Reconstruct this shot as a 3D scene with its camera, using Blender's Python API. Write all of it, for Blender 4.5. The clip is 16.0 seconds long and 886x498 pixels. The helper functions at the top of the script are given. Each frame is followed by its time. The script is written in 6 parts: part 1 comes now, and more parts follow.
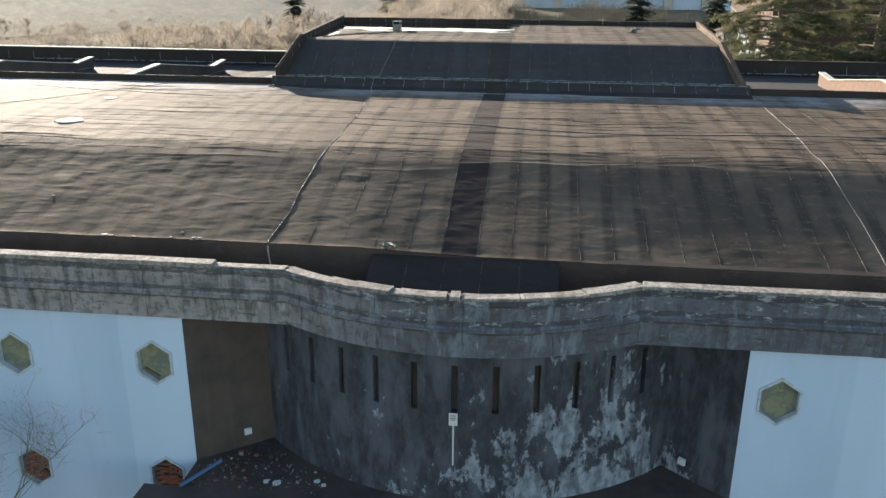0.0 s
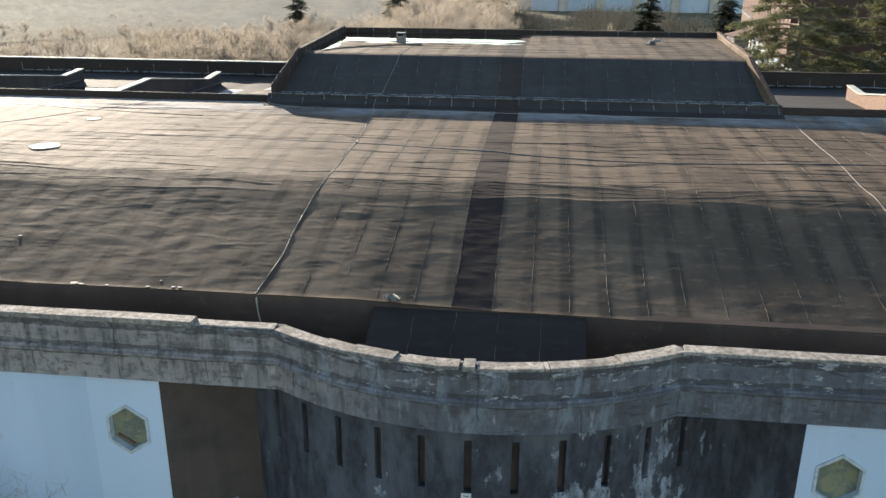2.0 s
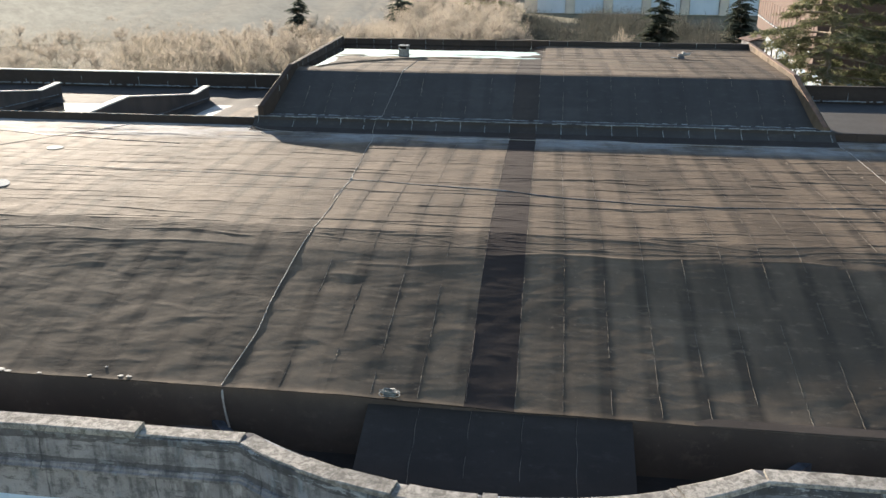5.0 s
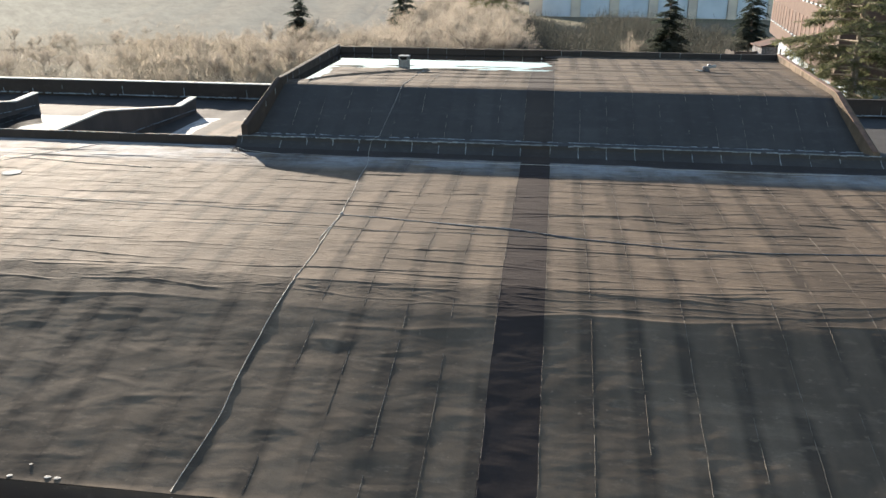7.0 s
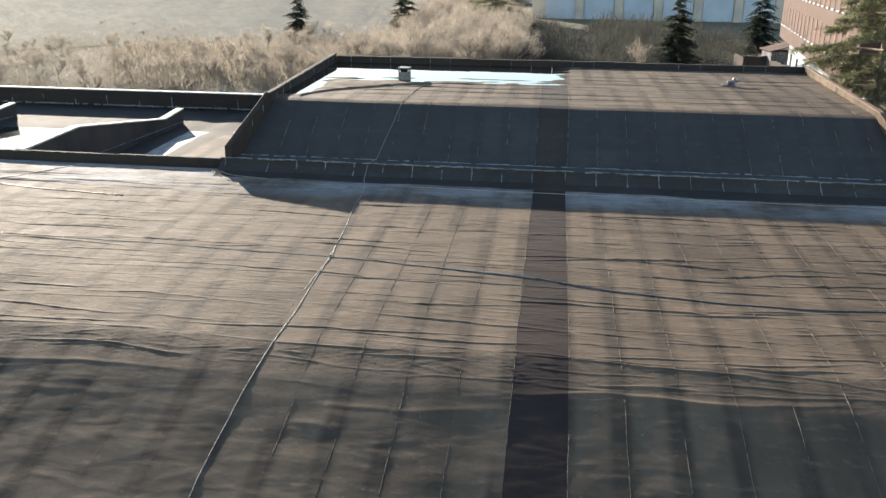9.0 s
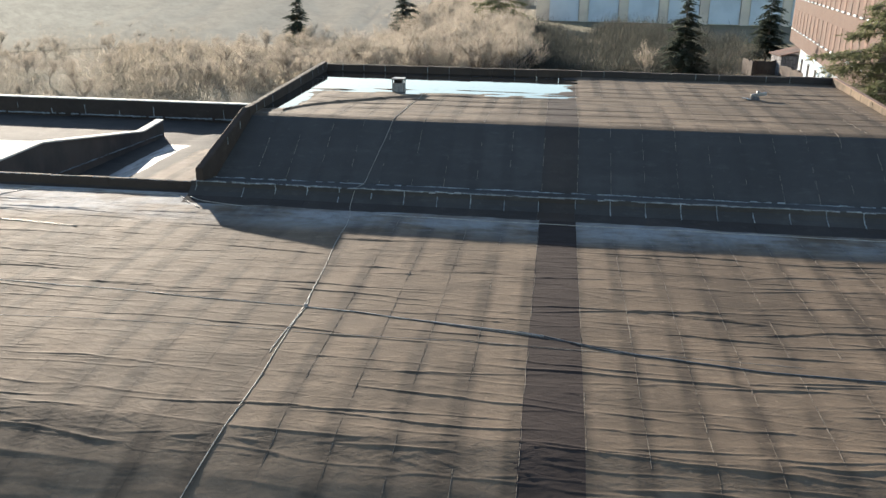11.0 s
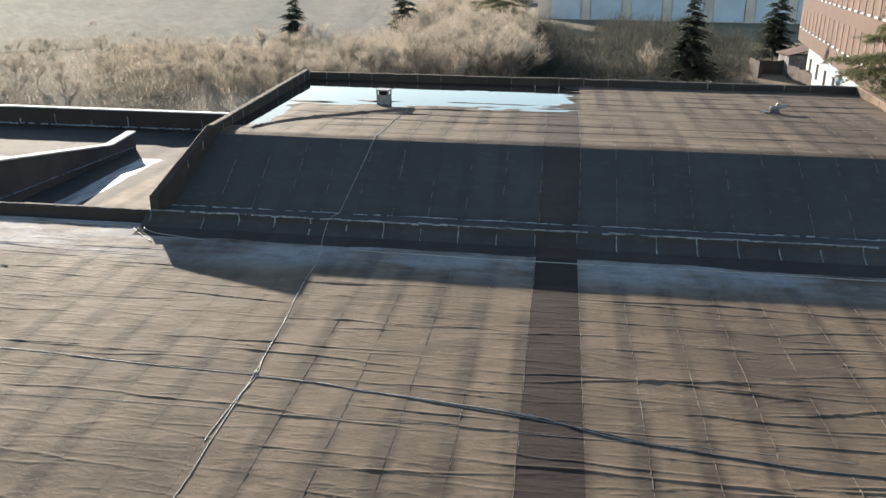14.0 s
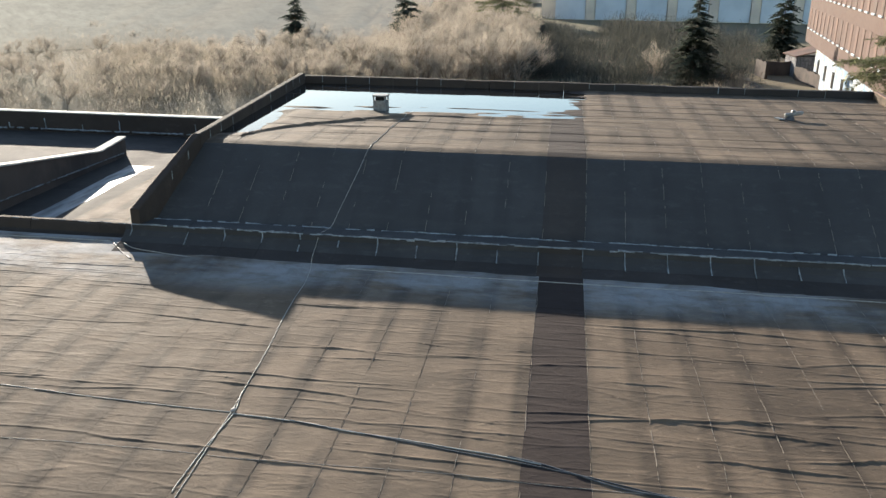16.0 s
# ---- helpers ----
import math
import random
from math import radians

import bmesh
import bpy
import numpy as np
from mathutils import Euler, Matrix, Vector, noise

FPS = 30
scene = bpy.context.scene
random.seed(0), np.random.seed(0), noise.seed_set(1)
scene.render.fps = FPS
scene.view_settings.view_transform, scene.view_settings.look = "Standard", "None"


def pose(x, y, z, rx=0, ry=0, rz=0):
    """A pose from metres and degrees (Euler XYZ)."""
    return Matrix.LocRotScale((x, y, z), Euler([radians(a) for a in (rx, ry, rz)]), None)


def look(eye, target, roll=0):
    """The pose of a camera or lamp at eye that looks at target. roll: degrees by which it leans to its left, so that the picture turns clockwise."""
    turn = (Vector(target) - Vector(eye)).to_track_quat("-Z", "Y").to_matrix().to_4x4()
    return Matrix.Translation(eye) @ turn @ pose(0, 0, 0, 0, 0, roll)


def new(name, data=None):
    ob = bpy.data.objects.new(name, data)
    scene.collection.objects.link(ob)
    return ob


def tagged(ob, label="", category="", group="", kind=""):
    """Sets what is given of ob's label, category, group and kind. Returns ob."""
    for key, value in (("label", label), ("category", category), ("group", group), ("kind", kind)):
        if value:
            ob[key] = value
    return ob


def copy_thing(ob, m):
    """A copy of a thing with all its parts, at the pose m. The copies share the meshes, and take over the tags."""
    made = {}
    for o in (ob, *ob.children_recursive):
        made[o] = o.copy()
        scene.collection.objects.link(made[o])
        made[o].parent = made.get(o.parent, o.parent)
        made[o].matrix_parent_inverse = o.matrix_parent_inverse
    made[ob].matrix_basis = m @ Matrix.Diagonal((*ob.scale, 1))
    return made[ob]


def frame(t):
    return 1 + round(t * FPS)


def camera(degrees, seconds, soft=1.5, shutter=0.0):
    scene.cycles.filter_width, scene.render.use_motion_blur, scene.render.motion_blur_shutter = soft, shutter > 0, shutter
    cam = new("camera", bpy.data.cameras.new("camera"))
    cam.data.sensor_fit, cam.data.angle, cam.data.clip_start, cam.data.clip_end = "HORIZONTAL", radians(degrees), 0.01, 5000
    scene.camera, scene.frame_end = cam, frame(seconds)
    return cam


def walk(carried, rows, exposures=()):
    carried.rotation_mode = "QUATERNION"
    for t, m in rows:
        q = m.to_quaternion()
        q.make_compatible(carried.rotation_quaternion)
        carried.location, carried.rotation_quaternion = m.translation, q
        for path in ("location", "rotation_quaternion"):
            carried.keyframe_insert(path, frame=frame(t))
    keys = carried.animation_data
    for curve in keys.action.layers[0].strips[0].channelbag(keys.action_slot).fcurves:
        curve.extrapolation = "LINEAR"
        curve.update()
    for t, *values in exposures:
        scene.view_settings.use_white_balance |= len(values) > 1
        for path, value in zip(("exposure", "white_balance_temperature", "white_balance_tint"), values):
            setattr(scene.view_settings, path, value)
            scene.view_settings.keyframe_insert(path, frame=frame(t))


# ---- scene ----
cam = camera(56.4, 16.0)
PATH = [
    (0, (2.263, -17.131, 15.764), (2.0480, -15.2590, 15.0940), 0.40),
    (0.5, (2.108, -16.528, 15.837), (1.8932, -14.6565, 15.1683), 0.40),
    (1, (1.991, -15.886, 15.894), (1.7729, -14.0137, 15.2248), 0.40),
    (1.5, (1.881, -15.243, 15.954), (1.6611, -13.3705, 15.2857), 0.39),
    (2, (1.808, -14.616, 16.038), (1.5844, -12.7438, 15.3707), 0.31),
    (2.5, (1.713, -14.004, 16.086), (1.4874, -12.1319, 15.4198), 0.30),
    (3, (1.611, -13.405, 16.105), (1.3838, -11.5332, 15.4403), 0.30),
    (3.5, (1.516, -12.794, 16.123), (1.2875, -10.9216, 15.4571), 0.29),
    (4, (1.438, -12.170, 16.151), (1.2076, -10.2976, 15.4854), 0.21),
    (4.5, (1.342, -11.549, 16.203), (1.1100, -9.6780, 15.5370), 0.20),
    (7, (0.838, -7.816, 16.253), (0.5980, -5.9440, 15.5910), 0.40),
    (7.5, (0.751, -7.191, 16.285), (0.5098, -5.3190, 15.6262), 0.40),
    (8, (0.675, -6.537, 16.327), (0.4321, -4.6646, 15.6684), 0.50),
    (8.5, (0.563, -5.902, 16.371), (0.3199, -4.0295, 15.7105), 0.59),
    (9, (0.433, -5.254, 16.393), (0.1909, -3.3816, 15.7314), 0.61),
    (9.5, (0.346, -4.575, 16.389), (0.1017, -2.7022, 15.7298), 0.70),
    (10, (0.295, -3.894, 16.383), (0.0490, -2.0210, 15.7260), 0.80),
    (12.5, (0.254, -1.125, 16.432), (0.0040, 0.7460, 15.7700), 0.60),
    (13, (0.285, -0.741, 16.451), (0.0362, 1.1291, 15.7885), 0.60),
    (13.5, (0.310, -0.393, 16.474), (0.0586, 1.4762, 15.8102), 0.60),
    (14, (0.321, -0.052, 16.484), (0.0674, 1.8167, 15.8196), 0.60),
    (14.5, (0.326, 0.324, 16.467), (0.0689, 2.1932, 15.8028), 0.60),
    (15, (0.315, 0.676, 16.480), (0.0555, 2.5452, 15.8159), 0.60),
    (15.5, (0.288, 0.992, 16.493), (0.0267, 2.8607, 15.8309), 0.60),
    (16, (0.289, 1.088, 16.480), (0.0270, 2.9560, 15.8150), 0.60),
]
walk(cam, [(t, look(eye, target, roll)) for t, eye, target, roll in PATH], exposures=((0, 1.62, 6650, 11), (4.5, 1.68, 6650, 11), (7, 1.70, 6600, 11), (10, 1.66, 6500, 10), (12.5, 1.60, 6500, 10), (16, 1.58, 6500, 10)))

# ---------------------------------------------------------------- light
SUN_EL, SUN_DIR = 14.75, (-0.559, 0.829)          # low winter sun behind the building
world = bpy.data.worlds.new("world")
scene.world = world
world.use_nodes = True
sky = world.node_tree.nodes.new("ShaderNodeTexSky")
sky.sky_type = "NISHITA"
sky.sun_disc = False
sky.sun_elevation = radians(SUN_EL)
sky.sun_rotation = math.atan2(SUN_DIR[0], SUN_DIR[1])
sky.air_density, sky.dust_density, sky.ozone_density = 1.0, 0.2, 1.0
world.node_tree.nodes["Background"].inputs["Strength"].default_value = 0.098
world.node_tree.links.new(sky.outputs[0], world.node_tree.nodes["Background"].inputs["Color"])
sun = new("sun", bpy.data.lights.new("sun", "SUN"))
sun.data.energy, sun.data.angle, sun.data.color = 4.9, radians(0.6), (1.0, 0.89, 0.745)
ce, se = math.cos(radians(SUN_EL)), math.sin(radians(SUN_EL))
sun.matrix_world = look((SUN_DIR[0] * ce * 100, SUN_DIR[1] * ce * 100, se * 100), (0, 0, 0))


# ---------------------------------------------------------------- materials
class Mat:
    """Small builder of one procedural material."""

    def __init__(self, name, rough=0.7, spec=0.4, metal=0.0):
        self.m = bpy.data.materials.new(name)
        self.m.use_nodes = True
        self.t = self.m.node_tree
        self.b = self.t.nodes["Principled BSDF"]
        self.b.inputs["Roughness"].default_value = rough
        self.b.inputs["Specular IOR Level"].default_value = spec
        self.b.inputs["Metallic"].default_value = metal
        self.co = None

    def node(self, kind, **kw):
        n = self.t.nodes.new(kind)
        for k, v in kw.items():
            n.inputs[k.replace("_", " ")].default_value = v
        return n

    def link(self, a, b):
        self.t.links.new(a, b)

    def place(self, scale=(1, 1, 1), local=False):
        """World (or object) coordinates, stretched by scale."""
        n = self.t.nodes.new("ShaderNodeMapping")
        n.inputs["Scale"].default_value = scale
        if local:
            self.link(self.t.nodes.new("ShaderNodeTexCoord").outputs["Object"], n.inputs[0])
        else:
            self.link(self.t.nodes.new("ShaderNodeNewGeometry").outputs["Position"], n.inputs[0])
        return n.outputs[0]

    def noise(self, scale=1.0, detail=4.0, rough=0.55, stretch=(1, 1, 1), local=False, warp=0.0):
        n = self.node("ShaderNodeTexNoise", Scale=scale, Detail=detail, Roughness=rough, Distortion=warp)
        self.link(self.place(stretch, local), n.inputs["Vector"])
        return n.outputs[0]

    def ramp(self, fac, a, b):
        """0 below a, 1 above b."""
        n = self.node("ShaderNodeMapRange")
        n.inputs["From Min"].default_value, n.inputs["From Max"].default_value = a, b
        n.interpolation_type = "SMOOTHSTEP"
        self.link(fac, n.inputs["Value"])
        return n.outputs[0]

    def math(self, op, a, b=0.5):
        n = self.t.nodes.new("ShaderNodeMath")
        n.operation = op
        for v, i in ((a, 0), (b, 1)):
            if isinstance(v, (int, float)):
                n.inputs[i].default_value = v
            else:
                self.link(v, n.inputs[i])
        return n.outputs[0]

    def mix(self, fac, a, b):
        n = self.t.nodes.new("ShaderNodeMix")
        n.data_type = "RGBA"
        for v, i in ((fac, 0), (a, 6), (b, 7)):
            if isinstance(v, (int, float)):
                n.inputs[i].default_value = v
            elif isinstance(v, tuple):
                n.inputs[i].default_value = (*v, 1)
            else:
                self.link(v, n.inputs[i])
        return n.outputs[2]

    def rnd(self):
        return self.t.nodes.new("ShaderNodeObjectInfo").outputs["Random"]

    def island(self):
        return self.t.nodes.new("ShaderNodeNewGeometry").outputs["Random Per Island"]

    def axis(self, i, local=False):
        n = self.t.nodes.new("ShaderNodeSeparateXYZ")
        self.link(self.place((1, 1, 1), local), n.inputs[0])
        return n.outputs[i]

    def colour(self, c):
        if isinstance(c, tuple):
            self.b.inputs["Base Color"].default_value = (*c, 1)
        else:
            self.link(c, self.b.inputs["Base Color"])
        return self

    def rough(self, fac, lo, hi):
        n = self.node("ShaderNodeMapRange")
        n.inputs["To Min"].default_value, n.inputs["To Max"].default_value = lo, hi
        self.link(fac, n.inputs["Value"])
        self.link(n.outputs[0], self.b.inputs["Roughness"])
        return self

    def bump(self, fac, dist=0.01, strength=1.0):
        n = self.node("ShaderNodeBump", Strength=strength, Distance=dist)
        self.link(fac, n.inputs["Height"])
        old = self.b.inputs["Normal"]
        if old.links:
            self.link(old.links[0].from_socket, n.inputs["Normal"])
        self.link(n.outputs[0], old)
        return self


def make_felt(name, a, b, dark, seam=0.55, spec=0.09, rough=(0.80, 0.95), silt=False):
    """Weathered bitumen roofing felt: dusty brown, stained along the laps."""
    m = Mat(name)
    big = m.ramp(m.noise(0.45, 5, 0.6), 0.35, 0.68)
    col = m.mix(big, a, b)
    col = m.mix(m.math("MULTIPLY", m.rnd(), 0.30), col, dark)
    # dirt bands along the laps, fading in and out
    x = m.axis(0, True)
    band = m.math("SUBTRACT", 1.0, m.ramp(x, 0.05, 0.24))
    band2 = m.ramp(x, 0.58, 0.74)
    fade = m.ramp(m.noise(0.6, 4, 0.55, (1.4, 0.5, 1)), 0.34, 0.56)
    col = m.mix(m.math("MULTIPLY", m.math("MULTIPLY", m.math("MAXIMUM", band, m.math("MULTIPLY", band2, 0.9)), fade), seam), col, dark)
    # cross-roof water marks and dust
    cross = m.ramp(m.noise(0.8, 5, 0.6, (0.35, 2.6, 1)), 0.48, 0.75)
    col = m.mix(m.math("MULTIPLY", cross, 0.30), col, tuple(min(1, v * 1.45) for v in a))
    if silt:                                                # pale silt washed against the kerb
        y, z = m.axis(1), m.axis(2)
        foot = m.math("MULTIPLY", m.math("MULTIPLY", m.ramp(y, 14.6, 15.8), m.ramp(z, 10.2, 10.3)), m.math("SUBTRACT", 1.0, m.ramp(z, 10.62, 10.70)))
        patch = m.ramp(m.noise(0.9, 5, 0.6, (0.6, 1.6, 1)), 0.28, 0.60)
        col = m.mix(m.math("MULTIPLY", m.math("MULTIPLY", foot, patch), 0.85), col, (0.27, 0.275, 0.275))
        run = m.math("ABSOLUTE", m.math("SUBTRACT", m.math("FRACT", m.math("ADD", m.math("MULTIPLY", y, 0.82), m.math("MULTIPLY", m.noise(0.5, 3), 0.10))), 0.5))
        lap = m.math("MULTIPLY", m.math("SUBTRACT", 1.0, m.ramp(run, 0.03, 0.085)), m.ramp(z, 11.8, 12.0))      # cross laps of the flat top
        col = m.mix(m.math("MULTIPLY", lap, 0.6), col, dark)
        wear = m.ramp(m.math("ADD", m.noise(0.34, 5, 0.6, (1.5, 0.6, 1)), m.math("MULTIPLY", m.ramp(m.axis(0), 1.5, 9.0), 0.10)), 0.5, 0.70)      # greyer, dirtier fields
        col = m.mix(m.math("MULTIPLY", wear, 0.55), col, dark)
    blot = m.ramp(m.noise(1.9, 8, 0.70, (1, 1.3, 1), warp=0.4), 0.44, 0.62)
    col = m.mix(m.math("MULTIPLY", blot, 0.34), col, tuple(0.5 * (p + q) for p, q in zip(b, dark)))
    dust = m.ramp(m.noise(3.3, 7, 0.68, (0.7, 1.6, 1)), 0.54, 0.68)
    col = m.mix(m.math("MULTIPLY", dust, 0.30), col, tuple(min(1, v * 1.5) for v in a))
    fine = m.noise(60, 3, 0.6)
    col = m.mix(m.math("MULTIPLY", m.ramp(fine, 0.45, 0.75), 0.35), col, tuple(v * 0.55 for v in b))
    spots = m.ramp(m.noise(9, 2, 0.5), 0.70, 0.76)
    col = m.mix(m.math("MULTIPLY", spots, 0.25), col, tuple(min(1, v * 2.0) for v in a))
    m.colour(col)
    m.b.inputs["Specular IOR Level"].default_value = spec
    m.rough(m.noise(2.2, 4, 0.6), *rough)
    m.bump(m.noise(2.0, 3, 0.5, (0.8, 1.5, 1), warp=0.4), 0.016, 0.6)
    loose = m.ramp(m.axis(1), 5.7, 6.6)                      # the felt is tight on the steep front, crumpled on the flat
    crease = m.math("MULTIPLY", m.noise(6.0, 4, 0.6, (0.75, 1.35, 1), warp=1.4), m.math("ADD", 0.12, loose))
    m.bump(crease, 0.011, 0.75)
    m.bump(fine, 0.002, 0.5)
    return m.m


FELT = make_felt("weathered_felt", (0.172, 0.126, 0.087), (0.124, 0.092, 0.064), (0.052, 0.040, 0.030), 0.95, 0.115, (0.75, 0.92), silt=True)
FELT_DARK = make_felt("patched_felt", (0.062, 0.047, 0.039), (0.048, 0.037, 0.031), (0.032, 0.025, 0.021), 0.2, 0.12, (0.8, 0.95))
FELT_LANE = make_felt("lane_felt", (0.043, 0.032, 0.028), (0.035, 0.026, 0.023), (0.025, 0.019, 0.017), 0.2, 0.10, (0.82, 0.95))
# roof felt with shade put into its colour, for slope, kerb and east floor
FELT_SHADED = make_felt("shaded_felt", (0.058, 0.055, 0.053), (0.046, 0.044, 0.043), (0.033, 0.031, 0.030), 0.5, 0.25, (0.75, 0.92))
FELT_BLACK = make_felt("new_felt", (0.056, 0.048, 0.044), (0.044, 0.038, 0.035), (0.026, 0.023, 0.022), 0.3)
FELT_WET_SHADED = make_felt("wet_shaded_felt", (0.066, 0.058, 0.052), (0.048, 0.043, 0.040), (0.028, 0.026, 0.025), 0.2, 0.10, (0.78, 0.92))
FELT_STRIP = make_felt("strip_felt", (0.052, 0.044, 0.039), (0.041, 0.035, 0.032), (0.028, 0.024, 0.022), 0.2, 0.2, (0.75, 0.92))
FELT_RAMP = make_felt("gutter_felt", (0.046, 0.039, 0.035), (0.036, 0.031, 0.028), (0.024, 0.021, 0.020), 0.2)
FELT_EAVE = make_felt("eave_felt", (0.105, 0.082, 0.066), (0.080, 0.063, 0.052), (0.040, 0.032, 0.027), 0.3)


def make_concrete(name, a, b, soot, sootiness=0.5, streak=True, a2=None, b2=None):
    m = Mat(name, 0.9, 0.2)
    grey = m.ramp(m.noise(0.9, 6, 0.62), 0.3, 0.7)
    col = m.mix(grey, a, b)
    if a2:                                                  # sootier towards the east
        col = m.mix(m.ramp(m.math("ADD", m.axis(0), m.math("MULTIPLY", m.noise(0.6, 5, 0.6), 5.0)), -3.0, 4.0), col, m.mix(grey, a2, b2))
    s = m.ramp(m.noise(1.6, 9, 0.74, (1, 1, 1.5)), 0.56 - 0.16 * sootiness, 0.70)
    col = m.mix(m.math("MULTIPLY", s, 0.75), col, soot)
    s = m.ramp(m.noise(5.5, 8, 0.7, (1, 1, 0.7)), 0.48, 0.62)
    col = m.mix(m.math("MULTIPLY", s, 0.58), col, soot)
    if streak:
        st = m.ramp(m.noise(2.6, 4, 0.6, (1.8, 1.8, 0.16)), 0.48, 0.68)
        col = m.mix(m.math("MULTIPLY", st, 0.70), col, soot)
        li = m.ramp(m.noise(3.1, 5, 0.6, (1.4, 1.4, 0.35)), 0.62, 0.74)
        col = m.mix(m.math("MULTIPLY", li, 0.40), col, tuple(min(0.6, v * 1.7) for v in a))
        # flaking limewash, thickest along the string course
        near = m.math("SUBTRACT", 1.0, m.ramp(m.math("MINIMUM", m.math("ABSOLUTE", m.math("SUBTRACT", m.axis(2), 8.375)), m.math("ABSOLUTE", m.math("SUBTRACT", m.axis(2), 8.13))), 0.01, 0.07))
        lip = m.ramp(m.axis(2), 8.70, 8.80)
        near = m.math("MAXIMUM", near, m.math("MULTIPLY", lip, 0.8))
        # soot along the ledges, with shade lines by string course and coping painted in
        soil_shade = m.ramp(m.math("ADD", m.noise(4.2, 9, 0.72, (0.40, 0.40, 1.8)), m.math("MULTIPLY", near, 0.30)), 0.57, 0.64)
        col = m.mix(m.math("MULTIPLY", soil_shade, 0.55 + 0.25 * sootiness), col, tuple(v * 0.62 for v in soot))
        upper = m.math("MULTIPLY", m.ramp(m.axis(2), 8.25, 8.5), 0.05)
        if a2:                                              # bluish limewash runs and worn plaster on the bow
            bow = m.math("MULTIPLY", m.ramp(m.axis(0), -4.2, -2.6), m.math("SUBTRACT", 1.0, m.ramp(m.axis(0), 1.0, 6.0)))
            run = m.ramp(m.math("ADD", m.noise(1.9, 8, 0.70, (1.3, 1.3, 0.45), warp=0.3), m.math("MULTIPLY", bow, 0.06)), 0.565, 0.70)
            col = m.mix(m.math("MULTIPLY", run, 0.55), col, (0.245, 0.285, 0.315))
            joint = m.math("ABSOLUTE", m.math("SUBTRACT", m.math("FRACT", m.math("ADD", m.math("MULTIPLY", m.axis(0), 0.52), m.math("MULTIPLY", m.noise(1.1, 4, 0.6), 0.10))), 0.5))
            crack = m.math("MULTIPLY", m.math("SUBTRACT", 1.0, m.ramp(joint, 0.002, 0.012)), m.ramp(m.noise(0.9, 2, 0.5), 0.42, 0.55))
            col = m.mix(m.math("MULTIPLY", crack, 0.7), col, tuple(v * 0.6 for v in soot))
        fl = m.ramp(m.math("ADD", m.noise(3.6, 9, 0.78, (0.55, 0.55, 1.7), warp=0.2), m.math("ADD", m.math("MULTIPLY", near, 0.06), upper)), 0.625, 0.665)
        fl = m.math("MULTIPLY", fl, m.math("ADD", 0.30, m.math("MULTIPLY", m.ramp(m.axis(0), -6.0, 0.5), 0.5)))
        col = m.mix(fl, col, (0.38, 0.40, 0.41))
    if not streak:                                          # lichen in small crusts
        li = m.ramp(m.noise(9, 9, 0.76, (1, 1, 1), warp=0.5), 0.46, 0.58)
        col = m.mix(m.math("MULTIPLY", li, 0.62), col, soot)
    g = m.noise(38, 4, 0.65)
    col = m.mix(m.math("MULTIPLY", m.ramp(g, 0.5, 0.72), 0.3), col, soot)
    m.colour(col)
    m.bump(m.noise(7, 6, 0.7), 0.02, 0.5)
    m.bump(g, 0.004, 0.6)
    return m.m


CONCRETE_SOOT = make_concrete("sooty_concrete", (0.29, 0.28, 0.28), (0.18, 0.175, 0.18), (0.060, 0.056, 0.058), 0.75)
COPING = make_concrete("lichened_coping", (0.42, 0.385, 0.335), (0.27, 0.25, 0.22), (0.09, 0.083, 0.072), 0.65, False)
CONCRETE_CORNICE = make_concrete("cornice_concrete", (0.36, 0.332, 0.318), (0.25, 0.235, 0.230), (0.080, 0.077, 0.078), 0.48, True, (0.165, 0.178, 0.205), (0.088, 0.096, 0.114))
MORTAR = make_concrete("pale_mortar", (0.32, 0.345, 0.36), (0.21, 0.23, 0.24), (0.09, 0.095, 0.10), 0.5, False)

m = Mat("painted_render", 0.85, 0.25)                       # pale blue-white wall paint
c = m.mix(m.ramp(m.noise(0.35, 4, 0.5, (1, 1, 0.4)), 0.35, 0.7), (0.500, 0.615, 0.755), (0.430, 0.548, 0.680))
c = m.mix(m.math("MULTIPLY", m.ramp(m.noise(1.6, 5, 0.6, (1.6, 1.6, 0.14)), 0.52, 0.78), 0.30), c, (0.43, 0.51, 0.57))
c = m.mix(m.math("MULTIPLY", m.ramp(m.noise(3, 6, 0.6), 0.66, 0.74), 0.3), c, (0.40, 0.40, 0.38))
x = m.axis(0)                                               # repainted panels
c = m.mix(m.math("MULTIPLY", m.math("MULTIPLY", m.ramp(x, -7.72, -7.69), m.math("SUBTRACT", 1.0, m.ramp(x, -6.0, -5.9))), 0.35), c, (0.59, 0.705, 0.825))
c = m.mix(m.math("MULTIPLY", m.math("MULTIPLY", m.ramp(x, 9.5, 9.6), m.math("SUBTRACT", 1.0, m.ramp(x, 10.75, 10.8))), 0.35), c, (0.59, 0.705, 0.825))
m.colour(c).bump(m.noise(45, 4, 0.6), 0.003, 0.5).bump(m.noise(1.6, 4, 0.5), 0.02, 0.3)
PAINT = m.m

